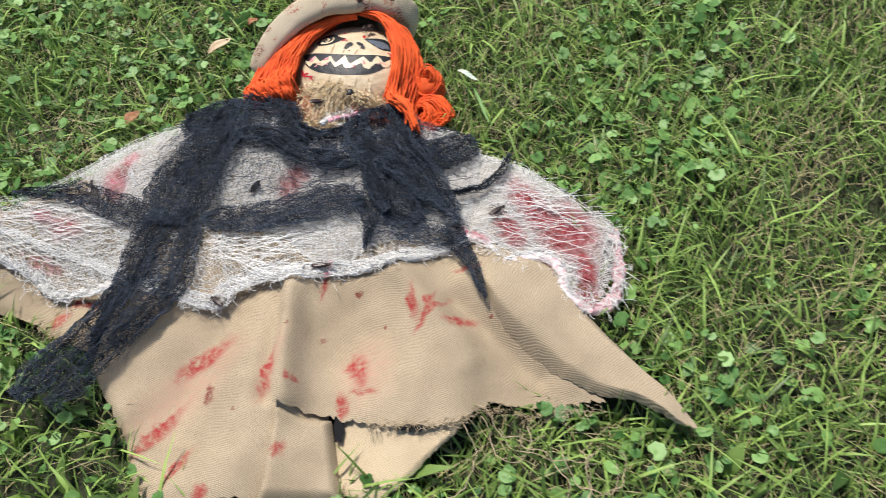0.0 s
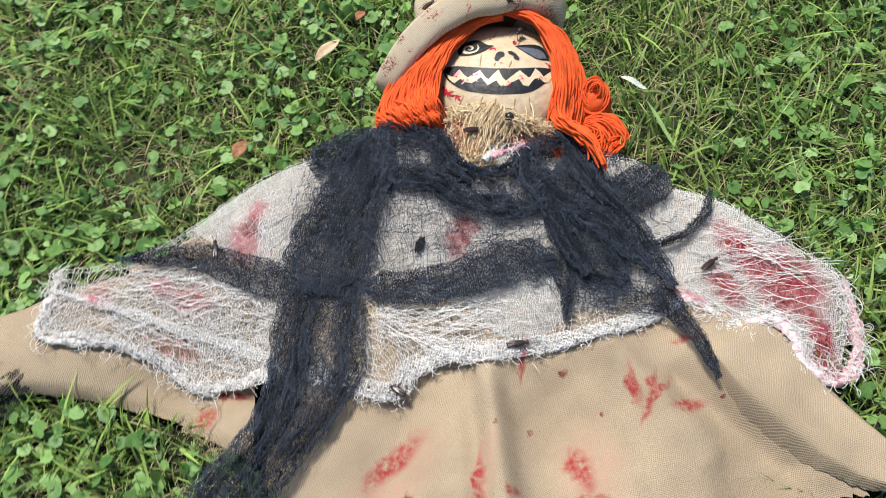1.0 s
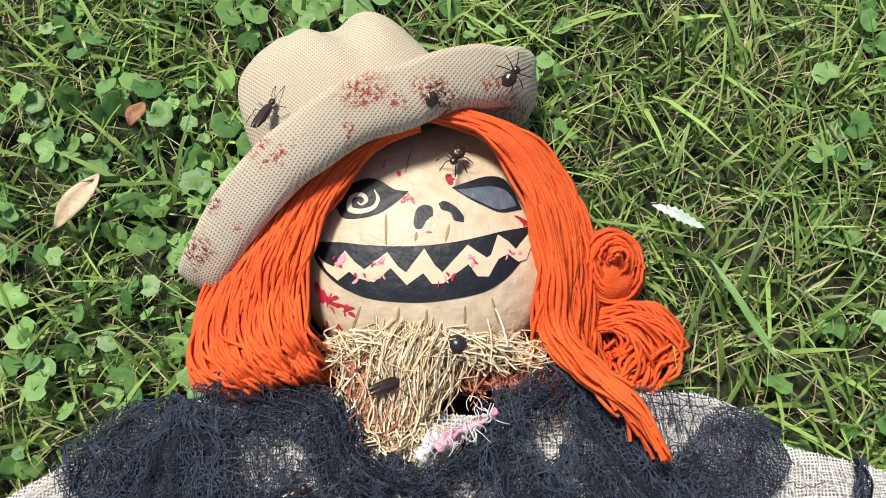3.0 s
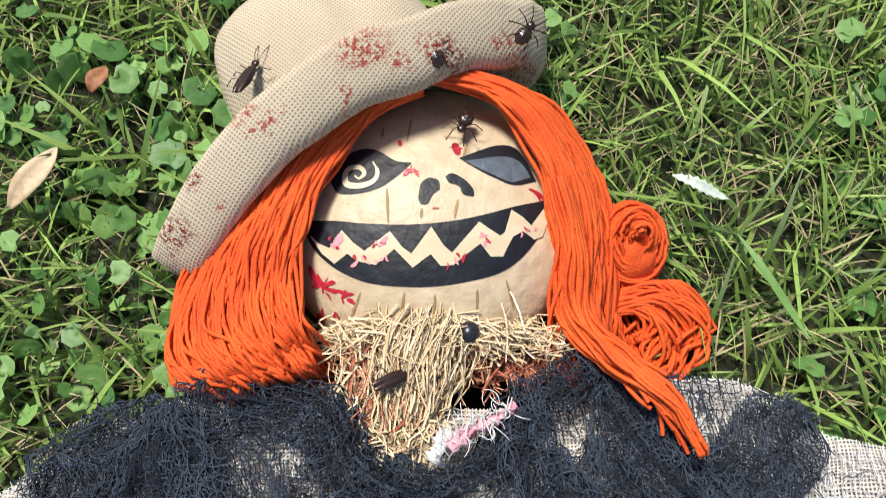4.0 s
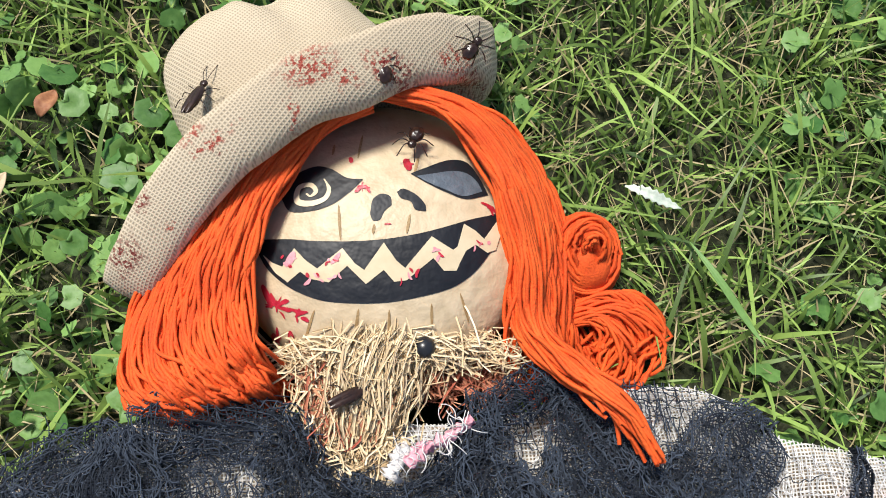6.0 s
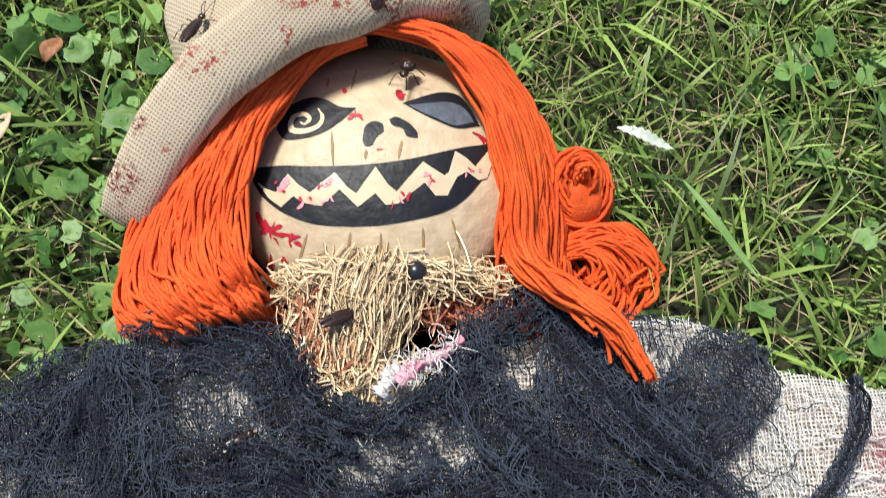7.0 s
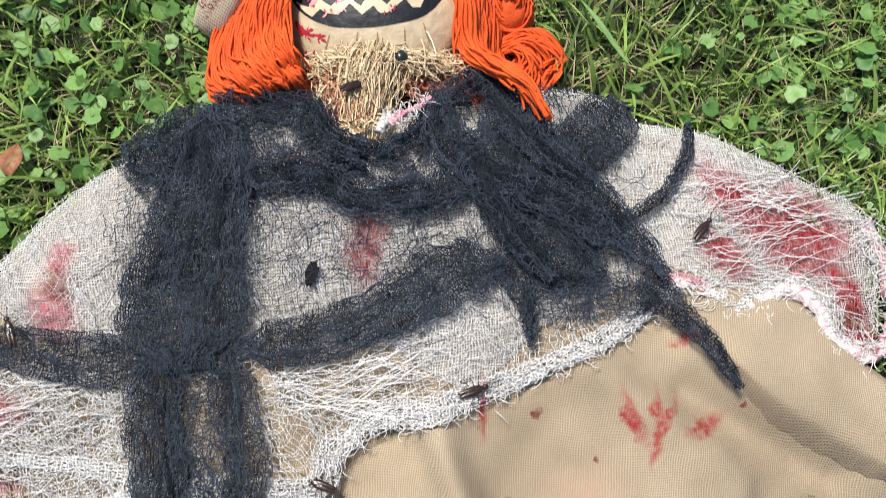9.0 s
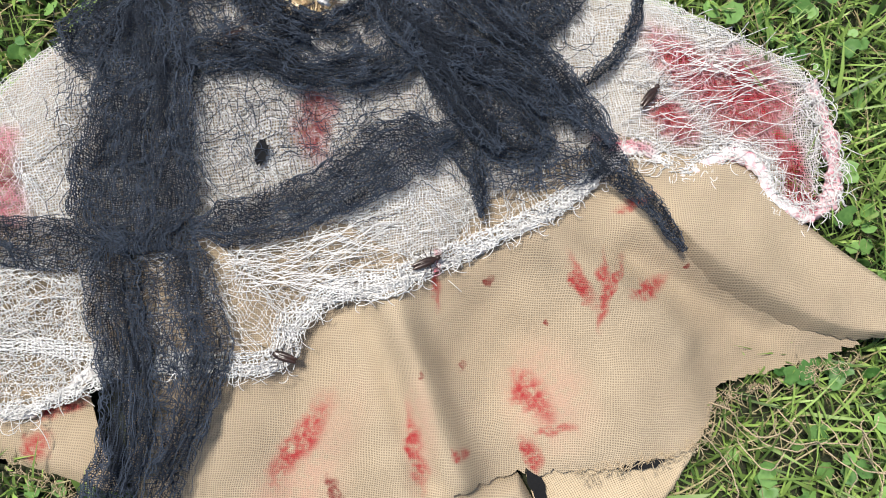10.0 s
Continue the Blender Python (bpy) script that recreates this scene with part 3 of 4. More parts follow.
fr += fuzz([(-.3, -.577), (-.22, -.6)], .002, 60, .012, .0003, .005) + fuzz([(.13, -.735), (.226, -.70)], .002, 60, .012, .0003, .005)
part("frayed_thread", mesh_from("frayed_thread", *tubes(fr, .00035, 3), burlap_under), dress, kind="stuff")


# Ragged black patch laid on the cloth to stand for a gap's shade.
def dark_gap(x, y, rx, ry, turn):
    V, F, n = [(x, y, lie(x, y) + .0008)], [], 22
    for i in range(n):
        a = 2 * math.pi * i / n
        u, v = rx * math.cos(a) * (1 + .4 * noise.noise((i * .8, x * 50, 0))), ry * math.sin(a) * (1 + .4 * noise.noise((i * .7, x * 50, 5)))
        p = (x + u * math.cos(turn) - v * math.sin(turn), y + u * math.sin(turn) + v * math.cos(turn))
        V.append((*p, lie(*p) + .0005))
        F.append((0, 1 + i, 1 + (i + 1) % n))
    return mesh_from("lining", V, F, gap_shade_black)


# dark of two gaps below the hem, painted as black patches
part("lining", dark_gap(.189, -.612, .007, .018, .35), dress, "shade in a skirt gap, as a black patch")
part("lining", dark_gap(.286, -.590, .024, .008, .25), dress, "shade in a skirt gap, as a black patch")

curls = []
for k in range(9):
    rng = random.Random(k)
    x, y, a, pts = .34 + .025 * k, -.555 - .012 * rng.random(), rng.uniform(-2.4, -.4), []
    for i in range(40):
        pts.append((x, y, .047 + .008 * math.sin(i * .4 + k)))
        x, y = x + math.cos(a) * .0035, y + math.sin(a) * .0035
        a += rng.gauss(.06, .22) * (1 if k % 2 else -1)
    curls.append(pts)
tagged(new("loose_thread", mesh_from("loose_thread", *tubes(curls, .0007, 4), burlap_under)), "curly pale threads trailing over the grass", "threads", kind="stuff")


# ---------------------------------------------------------------- white gauze
shawl = thing("gauze_shirt", (0, -.30, .03), "torn white cheesecloth shirt with red stains over burlap", "shirt")
HEM = [(-.27, -.51), (-.2, -.485), (-.106, -.492), (-.047, -.489), (-.033, -.455), (.011, -.428), (.05, -.424), (.10, -.406), (.175, -.374), (.228, -.346), (.272, -.305)]
part("body", strands_mesh("body", net(spline(SHOULDER[:10], 130), spline(HEM, 130), .0042, .0040, .012, 11, .006, .0006, .003, .55), .00040, gauze_net), shawl, "open white cheesecloth", "stuff")
part("lining", sheet("lining", SHOULDER[1:10], [(-.28, -.36), (-.2, -.375), (-.1, -.37), (0, -.36), (.06, -.39), (.10, -.40), (.15, -.345), (.26, -.29)], gauze_dense, .007, 110, 46, thick=0, lump=.003), shawl)
CUFF_R = [(.262, -.303), (.30, -.302), (.335, -.324), (.384, -.305), (.415, -.322), (.425, -.352), (.468, -.368)]
part("sleeve", sheet("sleeve", SHOULDER[9:] + [(.488, -.27)], CUFF_R, gauze_dense, .008, 80, 50, .004, thick=0, lump=.004), shawl)
part("sleeve", strands_mesh("sleeve", net(spline(SHOULDER[9:] + [(.488, -.27)], 80), spline(CUFF_R, 80), .0048, .0054, .012, 12, .006, .0007, .003, .5), .00040, gauze_net), shawl, "open white cheesecloth", "stuff")
CUFF_L = [(-.2, -.482), (-.28, -.527), (-.35, -.506), (-.41, -.498), (-.498, -.508)]
part("sleeve", strands_mesh("sleeve", net(spline([(-.2, -.36), (-.32, -.375), (-.45, -.395), (-.517, -.413)], 90), spline(CUFF_L, 90), .0028, .0034, .011, 13, .006, .0007, .003, .4), .00045, gauze_net), shawl, "open white cheesecloth", "stuff")
part("hem", mesh_from("hem", *rope(HEM[1:], .0028, .0085, 260, 1.0), cord_white), shawl, "frayed white rolled hem")
part("hem", mesh_from("hem", *rope([(-.517, -.413), (-.512, -.45), (-.497, -.508), (-.41, -.498), (-.35, -.506), (-.28, -.527), (-.2, -.482)], .0026, .010, 220, 1.1), cord_white), shawl, "frayed white rolled hem")
part("hem", mesh_from("hem", *rope(CUFF_R, .0040, .012, 180, .45), cord_pink), shawl, "frayed hem stained pink")
part("hem", mesh_from("hem", *rope([(.425, -.345), (.455, -.362), (.475, -.36), (.492, -.335), (.486, -.28), (.47, -.235)], .0055, .008, 150, .6), cord_pink), shawl, "matted pink and white cuff edge")
for edge, wide, seed in ((HEM[1:], .023, 71), (CUFF_R, .014, 72), (CUFF_L[::-1] + [(-.512, -.45)], .014, 73)):
    L, R = strip(edge, [wide * .6, wide, wide * 1.2, wide * .7, wide], 160)
    part("hem", strands_mesh("hem", net(L + (0, .005), R + (0, .005), .0011, .0040, .0150, seed, .0022, .0008, .002), .00062, gauze_net), shawl, "gathered white threads along the hem", "stuff")
loose = []
for edge, n, ln in ((HEM[1:], 420, .016), (CUFF_R, 200, .02), (CUFF_L, 220, .025), ([(.425, -.345), (.475, -.362), (.492, -.33), (.47, -.235)], 240, .02), ([(-.517, -.413), (-.497, -.508)], 120, .02)):
    loose += fuzz(edge, .014, n, ln, spread=.012)
for y0, y1, x0, x1, n in ((-.375, -.43, -.10, .06, 90), (-.39, -.50, -.48, -.22, 130), (-.18, -.32, .27, .45, 90)):
    for _ in range(n):
        a, b = random.uniform(x0, x1 - .05), random.uniform(y1, y0)
        if x0 > .2:
            b = min(b, -.175 - .45 * max(0, a + .04 - .30))
        ln, s, tilt = random.uniform(.03, .09), random.random() * 90, random.gauss(.15, .35)
        loose.append([(a + u * ln, q, lie(a + u * ln, q) + .0155) for u in np.linspace(0, 1, 14) for q in [b + tilt * u * ln + .006 * noise.noise((u * 3, s, 0))]])
part("loose_thread", mesh_from("loose_thread", *tubes(loose, .00042, 3), thread_white), shawl, kind="stuff")


# ---------------------------------------------------------------- black gauze
scarf = thing("gauze_scarf", (0, -.25, .05), "shredded black gauze draped over the white shirt", "drapery")
YOKE = [(-.245, -.192), (-.15, -.138), (-.06, -.132), (-.02, -.165), (.02, -.17), (.05, -.118), (.12, -.106), (.185, -.11)]
YOKE_HEM = [(-.205, -.24), (-.11, -.24), (-.05, -.225), (.02, -.24), (.08, -.235), (.14, -.26), (.185, -.25)]
VEIL = [(-.24, -.192), (-.15, -.138), (-.06, -.132), (.0, -.175), (.06, -.13), (.12, -.108), (.20, -.11)]
VEIL_HEM = [(-.22, -.36), (-.11, -.355), (-.05, -.345), (.02, -.32), (.08, -.30), (.14, -.345), (.2, -.33), (.24, -.31)]
part("yoke", strands_mesh("yoke", net(spline(YOKE, 120), spline(YOKE_HEM, 120), .0025, .0025, .016, 21, .006, .0008, .004, 1.45), .00044, thread_black), scarf, "sheer black gauze over the chest", "stuff")
part("veil", strands_mesh("veil", net(spline(VEIL, 130), spline(VEIL_HEM, 130), .0062, .0056, .018, 22, .006, .0007, .003, .9), .00030, thread_black), scarf, "thin torn black net", "stuff")
ROPE_A = [(.056, -.118), (.062, -.170), (.092, -.204), (.160, -.232), (.232, -.276)]
ROPE_B = [(.098, -.108), (.128, -.162), (.162, -.196), (.200, -.225), (.262, -.300)]
ROPE_C = [(.075, -.160), (.098, -.222), (.130, -.270), (.158, -.305)]
BANDS = [
    ("strip", [(-.155, -.145), (-.15, -.20), (-.158, -.27), (-.168, -.335), (-.165, -.385)], [.05, .085, .09, .115, .11], gauze_black, .022, .005, 420),
    ("tail", [(-.190, -.36), (-.192, -.43), (-.178, -.50), (-.182, -.565), (-.215, -.645), (-.232, -.695)], [.05, .055, .05, .045, .05, .07], gauze_black, .020, .004, 170),
    ("tail", [(-.130, -.36), (-.118, -.43), (-.105, -.475), (-.125, -.54), (-.155, -.61), (-.19, -.69)], [.05, .045, .035, .03, .03, .05], gauze_mid, .018, .003, 110),
    ("sheer_tail", [(-.160, -.37), (-.150, -.44), (-.145, -.51), (-.165, -.58)], [.08, .08, .07, .03], gauze_sheer, .017, .003, 40),
    ("upper_band", [(-.125, -.215), (-.06, -.213), (-.008, -.232), (.044, -.228), (.09, -.212)], [.04, .034, .032, .034, .04], gauze_black, .022, .006, 150),
    ("lower_band", [(-.120, -.366), (-.05, -.356), (.01, -.333), (.06, -.304), (.115, -.284)], [.045, .045, .05, .06, .055], gauze_mid, .020, .005, 200),
    ("side_band", [(-.44, -.388), (-.35, -.366), (-.275, -.373), (-.2, -.38)], [.012, .028, .045, .05], gauze_mid, .018, .003, 80),
    ("shoulder_strip", [(.100, -.150), (.108, -.20), (.135, -.245), (.175, -.28), (.205, -.30)], [.03, .06, .075, .07, .05], gauze_mid, .020, .004, 180),
    ("shoulder_rope", ROPE_A, [.040, .034, .034, .036, .030], gauze_black, .026, .011, 150),
    ("shoulder_rope", ROPE_B, [.030, .034, .030, .030, .024], gauze_black, .028, .011, 150),
    ("shoulder_rope", ROPE_C, [.024, .030, .030, .026], gauze_black, .026, .010, 110),
    ("hanging_strip", [(.115, -.28), (.135, -.32), (.14, -.362)], [.04, .022, .008], gauze_mid, .018, .003, 40),
    ("pointed_tail", [(.24, -.30), (.27, -.325), (.295, -.352), (.327, -.397)], [.05, .026, .018, .008], gauze_black, .023, .004, 60),
    ("corner", [(.13, -.31), (.19, -.315), (.26, -.318)], [.05, .05, .02], gauze_sheer, .017, .002, 40),
    ("sleeve_band", [(.235, -.125), (.200, -.167), (.16, -.205)], [.062, .064, .05], gauze_black, .019, .003, 120),
    ("strap", [(.296, -.146), (.292, -.18), (.272, -.213), (.245, -.235), (.208, -.253)], [.011, .010, .010, .010, .010], gauze_black, .018, .005, 60),
    ("collar", [(-.15, -.142), (-.10, -.140), (-.062, -.150), (-.045, -.185), (-.01, -.200)], [.05, .035, .045, .03, .01], gauze_mid, .020, .006, 130),
    ("collar", [(-.06, -.135), (-.04, -.168), (-.005, -.182), (.035, -.170), (.062, -.135)], [.02, .018, .014, .018, .03], gauze_mid, .022, .006, 90),
    ("collar", [(.06, -.135), (.10, -.112), (.135, -.135), (.148, -.165)], [.03, .03, .04, .03], gauze_mid, .026, .009, 110),
    ("shoulder_cap", [(-.145, -.148), (-.19, -.172), (-.225, -.205)], [.03, .05, .055], gauze_mid, .018, .003, 90),
]
strands, nets = [], []
for seed, (kind_name, path, widths, m, off, crown, count) in enumerate(BANDS):
    part(kind_name, band(kind_name, path, widths, m, off, crown=crown, lump=.009), scarf)
    L, R = strip(path, [w * .98 for w in widths], 110)
    nets += net(L, R, .0017, .0030, off + crown * .8, 40 + seed, .0045, .0012, .004, .5)
    strands += threads_on(path, widths, off + crown * .6, int(count * .28), over=.0065)
part("net", strands_mesh("net", nets, .00046, thread_black), scarf, "crinkled black threads of the torn strips", kind="stuff")
for _ in range(220):
    a, b = random.uniform(-.24, .24), random.uniform(-.31, -.16)
    ang, s, ln = random.choice((.1, 1.4)) + random.gauss(0, .35), random.random() * 90, random.uniform(.02, .06)
    pts = []
    for u in np.linspace(0, 1, 14):
        x, y = a + math.cos(ang) * ln * u + .008 * noise.noise((u * 4, s, 0)), b + math.sin(ang) * ln * u + .008 * noise.noise((u * 4, s, 9))
        pts.append((x, y, lie(x, y) + .0185))
    strands.append(pts)
part("loose_thread", mesh_from("loose_thread", *tubes(strands, .00036, 3), thread_black), scarf, kind="stuff")
tagged(new("gauze_scrap", band("gauze_scrap", [(-.50, -.545), (-.53, -.60), (-.56, -.67)], [.03, .05, .04], gauze_black, -.004)), "black gauze scrap lying in the grass", "drapery")

# torn hole in the shirt, its shade put in as a black patch
tagged(new("torn_hole", dark_gap(-.055, -.300, .0055, .012, -.25)), "dark torn hole in the shirt", "hole")
for o in [bpy.data.objects["torn_hole"]]:
    o.location.z = .016


# ---------------------------------------------------------------- head
HC, HR = (-.006, -.018, .047), (.100, .092, .053)


def on_head(x, y, lift=0.0):
    k = 1 - ((x - HC[0]) / HR[0]) ** 2 - ((y - HC[1]) / HR[1]) ** 2
    return HC[2] + HR[2] * math.sqrt(max(k, .002)) + lift


def doll_head():
    V, F, I = [], [], []
    n, m = 64, 34
    for j in range(m + 1):
        b = math.pi * j / m
        for i in range(n):
            a = 2 * math.pi * i / n
            x, y, z = math.sin(b) * math.cos(a), math.sin(b) * math.sin(a), math.cos(b)
            g = 1.0
            V.append((HC[0] + HR[0] * x * g, HC[1] + HR[1] * y * g, max(.004, HC[2] + HR[2] * z * g)))
    for j in range(m):
        for i in range(n):
            F.append((j * n + i, (j + 1) * n + i, (j + 1) * n + (i + 1) % n, j * n + (i + 1) % n))
            I.append(0)

    def patch(top, bottom, k, lift, nn=60, mm=10, smooth=True):
        if smooth:
            A, B = spline(top, nn), spline(bottom, nn)
        else:
            u = np.linspace(0, 1, nn)
            A, B = ([np.interp(u, np.linspace(0, 1, len(c)), np.array(c)[:, q]) for q in (0, 1)] for c in (top, bottom))
            A, B = np.stack(A, 1), np.stack(B, 1)
        o = len(V)
        for i in range(nn):
            for j in range(mm):
                v = j / (mm - 1)
                x, y = A[i] * (1 - v) + B[i] * v
                V.append((x, y, on_head(x, y, lift)))
        for i in range(nn - 1):
            for j in range(mm - 1):
                F.append((o + i * mm + j, o + i * mm + mm + j, o + i * mm + mm + j + 1, o + i * mm + j + 1))
                I.append(k)

    # wide grin, zigzag teeth
    patch([(-.0841, -.0296), (-.0721, -.0304), (-.0610, -.0312), (-.0473, -.0328), (-.0268, -.0333), (-.0066, -.0317), (.0136, -.0275), (.0307, -.0218), (.0466, -.0153), (.0595, -.0104), (.0669, -.0066)],
        [(-.0846, -.0307), (-.0823, -.0368), (-.0762, -.0470), (-.0666, -.0560), (-.0558, -.0625), (-.0417, -.0675), (-.0247, -.0692), (-.0045, -.0686), (.0157, -.0647), (.0361, -.0579), (.0498, -.0479), (.0602, -.0343), (.0675, -.0223), (.0693, -.0109), (.0674, -.0070)], 1, .0006, 90, 14)
    patch([(-.0785, -.0392), (-.0727, -.0444), (-.0660, -.0474), (-.0591, -.0368), (-.0517, -.0444), (-.0445, -.0494), (-.0300, -.0375), (-.0220, -.0467), (-.0164, -.0503), (-.0055, -.0337), (.0025, -.0443), (.0078, -.0483), (.0232, -.0283), (.0294, -.0318), (.0366, -.0354), (.0393, -.0330), (.0430, -.0184), (.0504, -.0219), (.0561, -.0263), (.0642, -.0139), (.0663, -.0214)],
        [(-.0782, -.0402), (-.0705, -.0505), (-.0624, -.0567), (-.0548, -.0509), (-.0486, -.0553), (-.0372, -.0575), (-.0267, -.0480), (-.0210, -.0532), (-.0152, -.0584), (-.0049, -.0500), (.0015, -.0566), (.0089, -.0554), (.0246, -.0414), (.0313, -.0485), (.0390, -.0476), (.0412, -.0423), (.0447, -.0350), (.0507, -.0307), (.0584, -.0346), (.0639, -.0319), (.0668, -.0225)], 2, .0011, 161, 5, False)
    # eyes, nostrils; the first patch paints the sky sheen on the right eye
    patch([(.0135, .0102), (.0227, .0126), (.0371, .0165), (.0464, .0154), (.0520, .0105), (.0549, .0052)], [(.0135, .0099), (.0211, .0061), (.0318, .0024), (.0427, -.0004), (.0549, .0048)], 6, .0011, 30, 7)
    patch([(-.0686, -.0042), (-.0644, .0083), (-.0508, .0156), (-.0401, .0141), (-.0293, .0074), (-.0196, .0065)], [(-.0685, -.0057), (-.0632, -.0135), (-.0513, -.0142), (-.0385, -.0107), (-.0277, -.0027), (-.0196, .0061)], 1, .0006, 40, 9)
    patch([(.0096, .0118), (.0191, .0169), (.0334, .0242), (.0446, .0248), (.0520, .0167), (.0589, .0037)], [(.0096, .0116), (.0211, .0054), (.0318, .0011), (.0445, -.0019), (.0589, .0033)], 1, .0006, 40, 9)
    patch([(-.0142, -.0151), (-.0130, -.0070), (-.0081, -.0030), (-.0026, -.0045), (-.0016, -.0093)], [(-.0142, -.0167), (-.0124, -.0202), (-.0084, -.0194), (-.0056, -.0138), (-.0016, -.0100)], 1, .0006, 24, 7)
    patch([(.0015, -.0013), (.0055, .0010), (.0132, -.0024), (.0187, -.0081), (.0194, -.0117)], [(.0015, -.0016), (.0039, -.0052), (.0099, -.0070), (.0129, -.0120), (.0194, -.0127)], 1, .0006, 24, 7)

    def stroke(path, w, k, lift=.0022, nn=30):
        L, R = strip(path, [w * .6, w, w * .6], nn)
        o = len(V)
        for i in range(nn):
            for j in range(3):
                x, y = L[i] * (1 - j / 2) + R[i] * j / 2
                V.append((x, y, on_head(x, y, lift)))
        for i in range(nn - 1):
            for j in range(2):
                F.append((o + i * 3 + j, o + i * 3 + j + 1, o + i * 3 + 4 + j, o + i * 3 + 3 + j))
                I.append(k)

    stroke([(-.0431, .0065), (-.0398, -.0003), (-.0422, -.0066), (-.0506, -.0095), (-.0588, -.0074), (-.0584, .0012), (-.0515, .0029), (-.0477, -.0014), (-.0509, -.0047), (-.0536, -.0027)], .0040, 2, .0012, 60)
    for x, y, ln, lean in ((-.0324, -.0216, .022, .1), (-.0221, .0300, .018, -.12), (-.0386, .0277, .008, -.1), (.0089, -.0214, .012, -.15), (.0130, .0179, .012, -.2), (-.0763, -.0084, .010, .2), (-.0200, -.0805, .016, -.1),
            (-.0007, -.0805, .016, .02), (.0248, -.0743, .013, .06), (.0450, -.0684, .016, .4), (-.0484, -.0809, .016, -.35), (-.0118, -.0256, .006, -.1)):
        stroke([(x - lean * ln / 2, y + ln / 2), (x, y), (x + lean * ln / 2, y - ln / 2)], .0018, 5, .0006, 8)
    # red splashes
    rng = random.Random(4)
    for cx, cy, n_s, reach in ((-.0695, -.0689, 16, .011), (-.0565, -.0748, 8, .007), (.0079, .0179, 5, .004), (-.0694, -.0870, 5, .005), (.0599, -.0050, 5, .006), (-.0200, .0015, 6, .006)):
        for _ in range(n_s):
            a, d, q = rng.uniform(0, 6.28), rng.random() * reach, rng.uniform(.001, .0035)
            x, y = cx + d * math.cos(a), cy + d * math.sin(a) * .7
            stroke([(x - q * math.cos(a + .4), y - q * math.sin(a + .4)), (x, y), (x + q * math.cos(a), y + q * math.sin(a))], rng.uniform(.0008, .0026), 3, .0007, 7)
    for cx, cy in ((-.0630, -.0443), (-.0507, -.0555), (-.0365, -.0468), (-.0344, -.0531), (.0087, -.0530), (.0273, -.0384), (.0517, -.0306)):
        for _ in range(4):
            a, q = rng.uniform(0, 6.28), rng.uniform(.001, .003)
            x, y = cx + rng.gauss(0, .003), cy + rng.gauss(0, .002)
            stroke([(x - q * math.cos(a), y - q * math.sin(a)), (x, y), (x + q * math.cos(a + .5), y + q * math.sin(a + .5))], rng.uniform(.0008, .0022), rng.choice((3, 4)), .0016, 7)
    for pts, w in (([(-.0756, -.0629), (-.0706, -.0668), (-.0646, -.0687)], .0022), ([(-.0787, -.0567), (-.0746, -.0649), (-.0724, -.0702)], .004), ([(-.0605, -.0717), (-.0545, -.0737), (-.0495, -.0740)], .0022), ([(-.0612, -.0836), (-.0600, -.0880), (-.0597, -.0915)], .004),
            ([(-.0734, -.0840), (-.0715, -.0859), (-.0694, -.0870)], .004), ([(.0058, .0220), (.0079, .0169), (.0089, .0139)], .005), ([(-.0056, -.0224), (-.0035, -.0222), (-.0014, -.0219)], .0010), ([(.0539, -.0026), (.0589, -.0039), (.0629, -.0051)], .002),
            ([(-.0283, .0219), (-.0273, .0198), (-.0273, .0178)], .003), ([(-.0180, .0025), (-.0159, -.0006), (-.0149, -.0026)], .002)):
        stroke(pts, w, 3, .0007, 10)
    for pts, w in (([(-.0639, -.0475), (-.0609, -.0432), (-.0589, -.0389)], .005), ([(-.0365, -.0468), (-.0334, -.0436), (-.0313, -.0404)], .003)):
        stroke(pts, w, 4, .0016, 14)
    stroke([(-.0989, -.0467), (-.0920, -.0700), (-.0700, -.0920), (-.0300, -.1011), (.0298, -.0993), (.0700, -.0780)], .0018, 5, .0006, 40)
    return mesh_from("doll_head", V, F, [skin_paper, ink, tooth_paint, blood_paint, pink_paint, stripe_paint, tape_sheen], index=I)


tagged(new("doll_head", doll_head()), "round cream scarecrow head with painted black jagged grin", "doll head")


# ---------------------------------------------------------------- hat
hat = thing("burlap_hat", (-.09, .07, 0), "limp beige burlap hat with red stains and rolled brim", "hat")
AX = Vector((-.52, .84, .10)).normalized()
E1 = Vector((.83, .55, .0))
E1 = (E1 - AX * E1.dot(AX)).normalized()
E2 = E1.cross(AX)
if E2.z < 0:
    E2 = -E2
HAT0 = Vector((-.066, .050, .058))


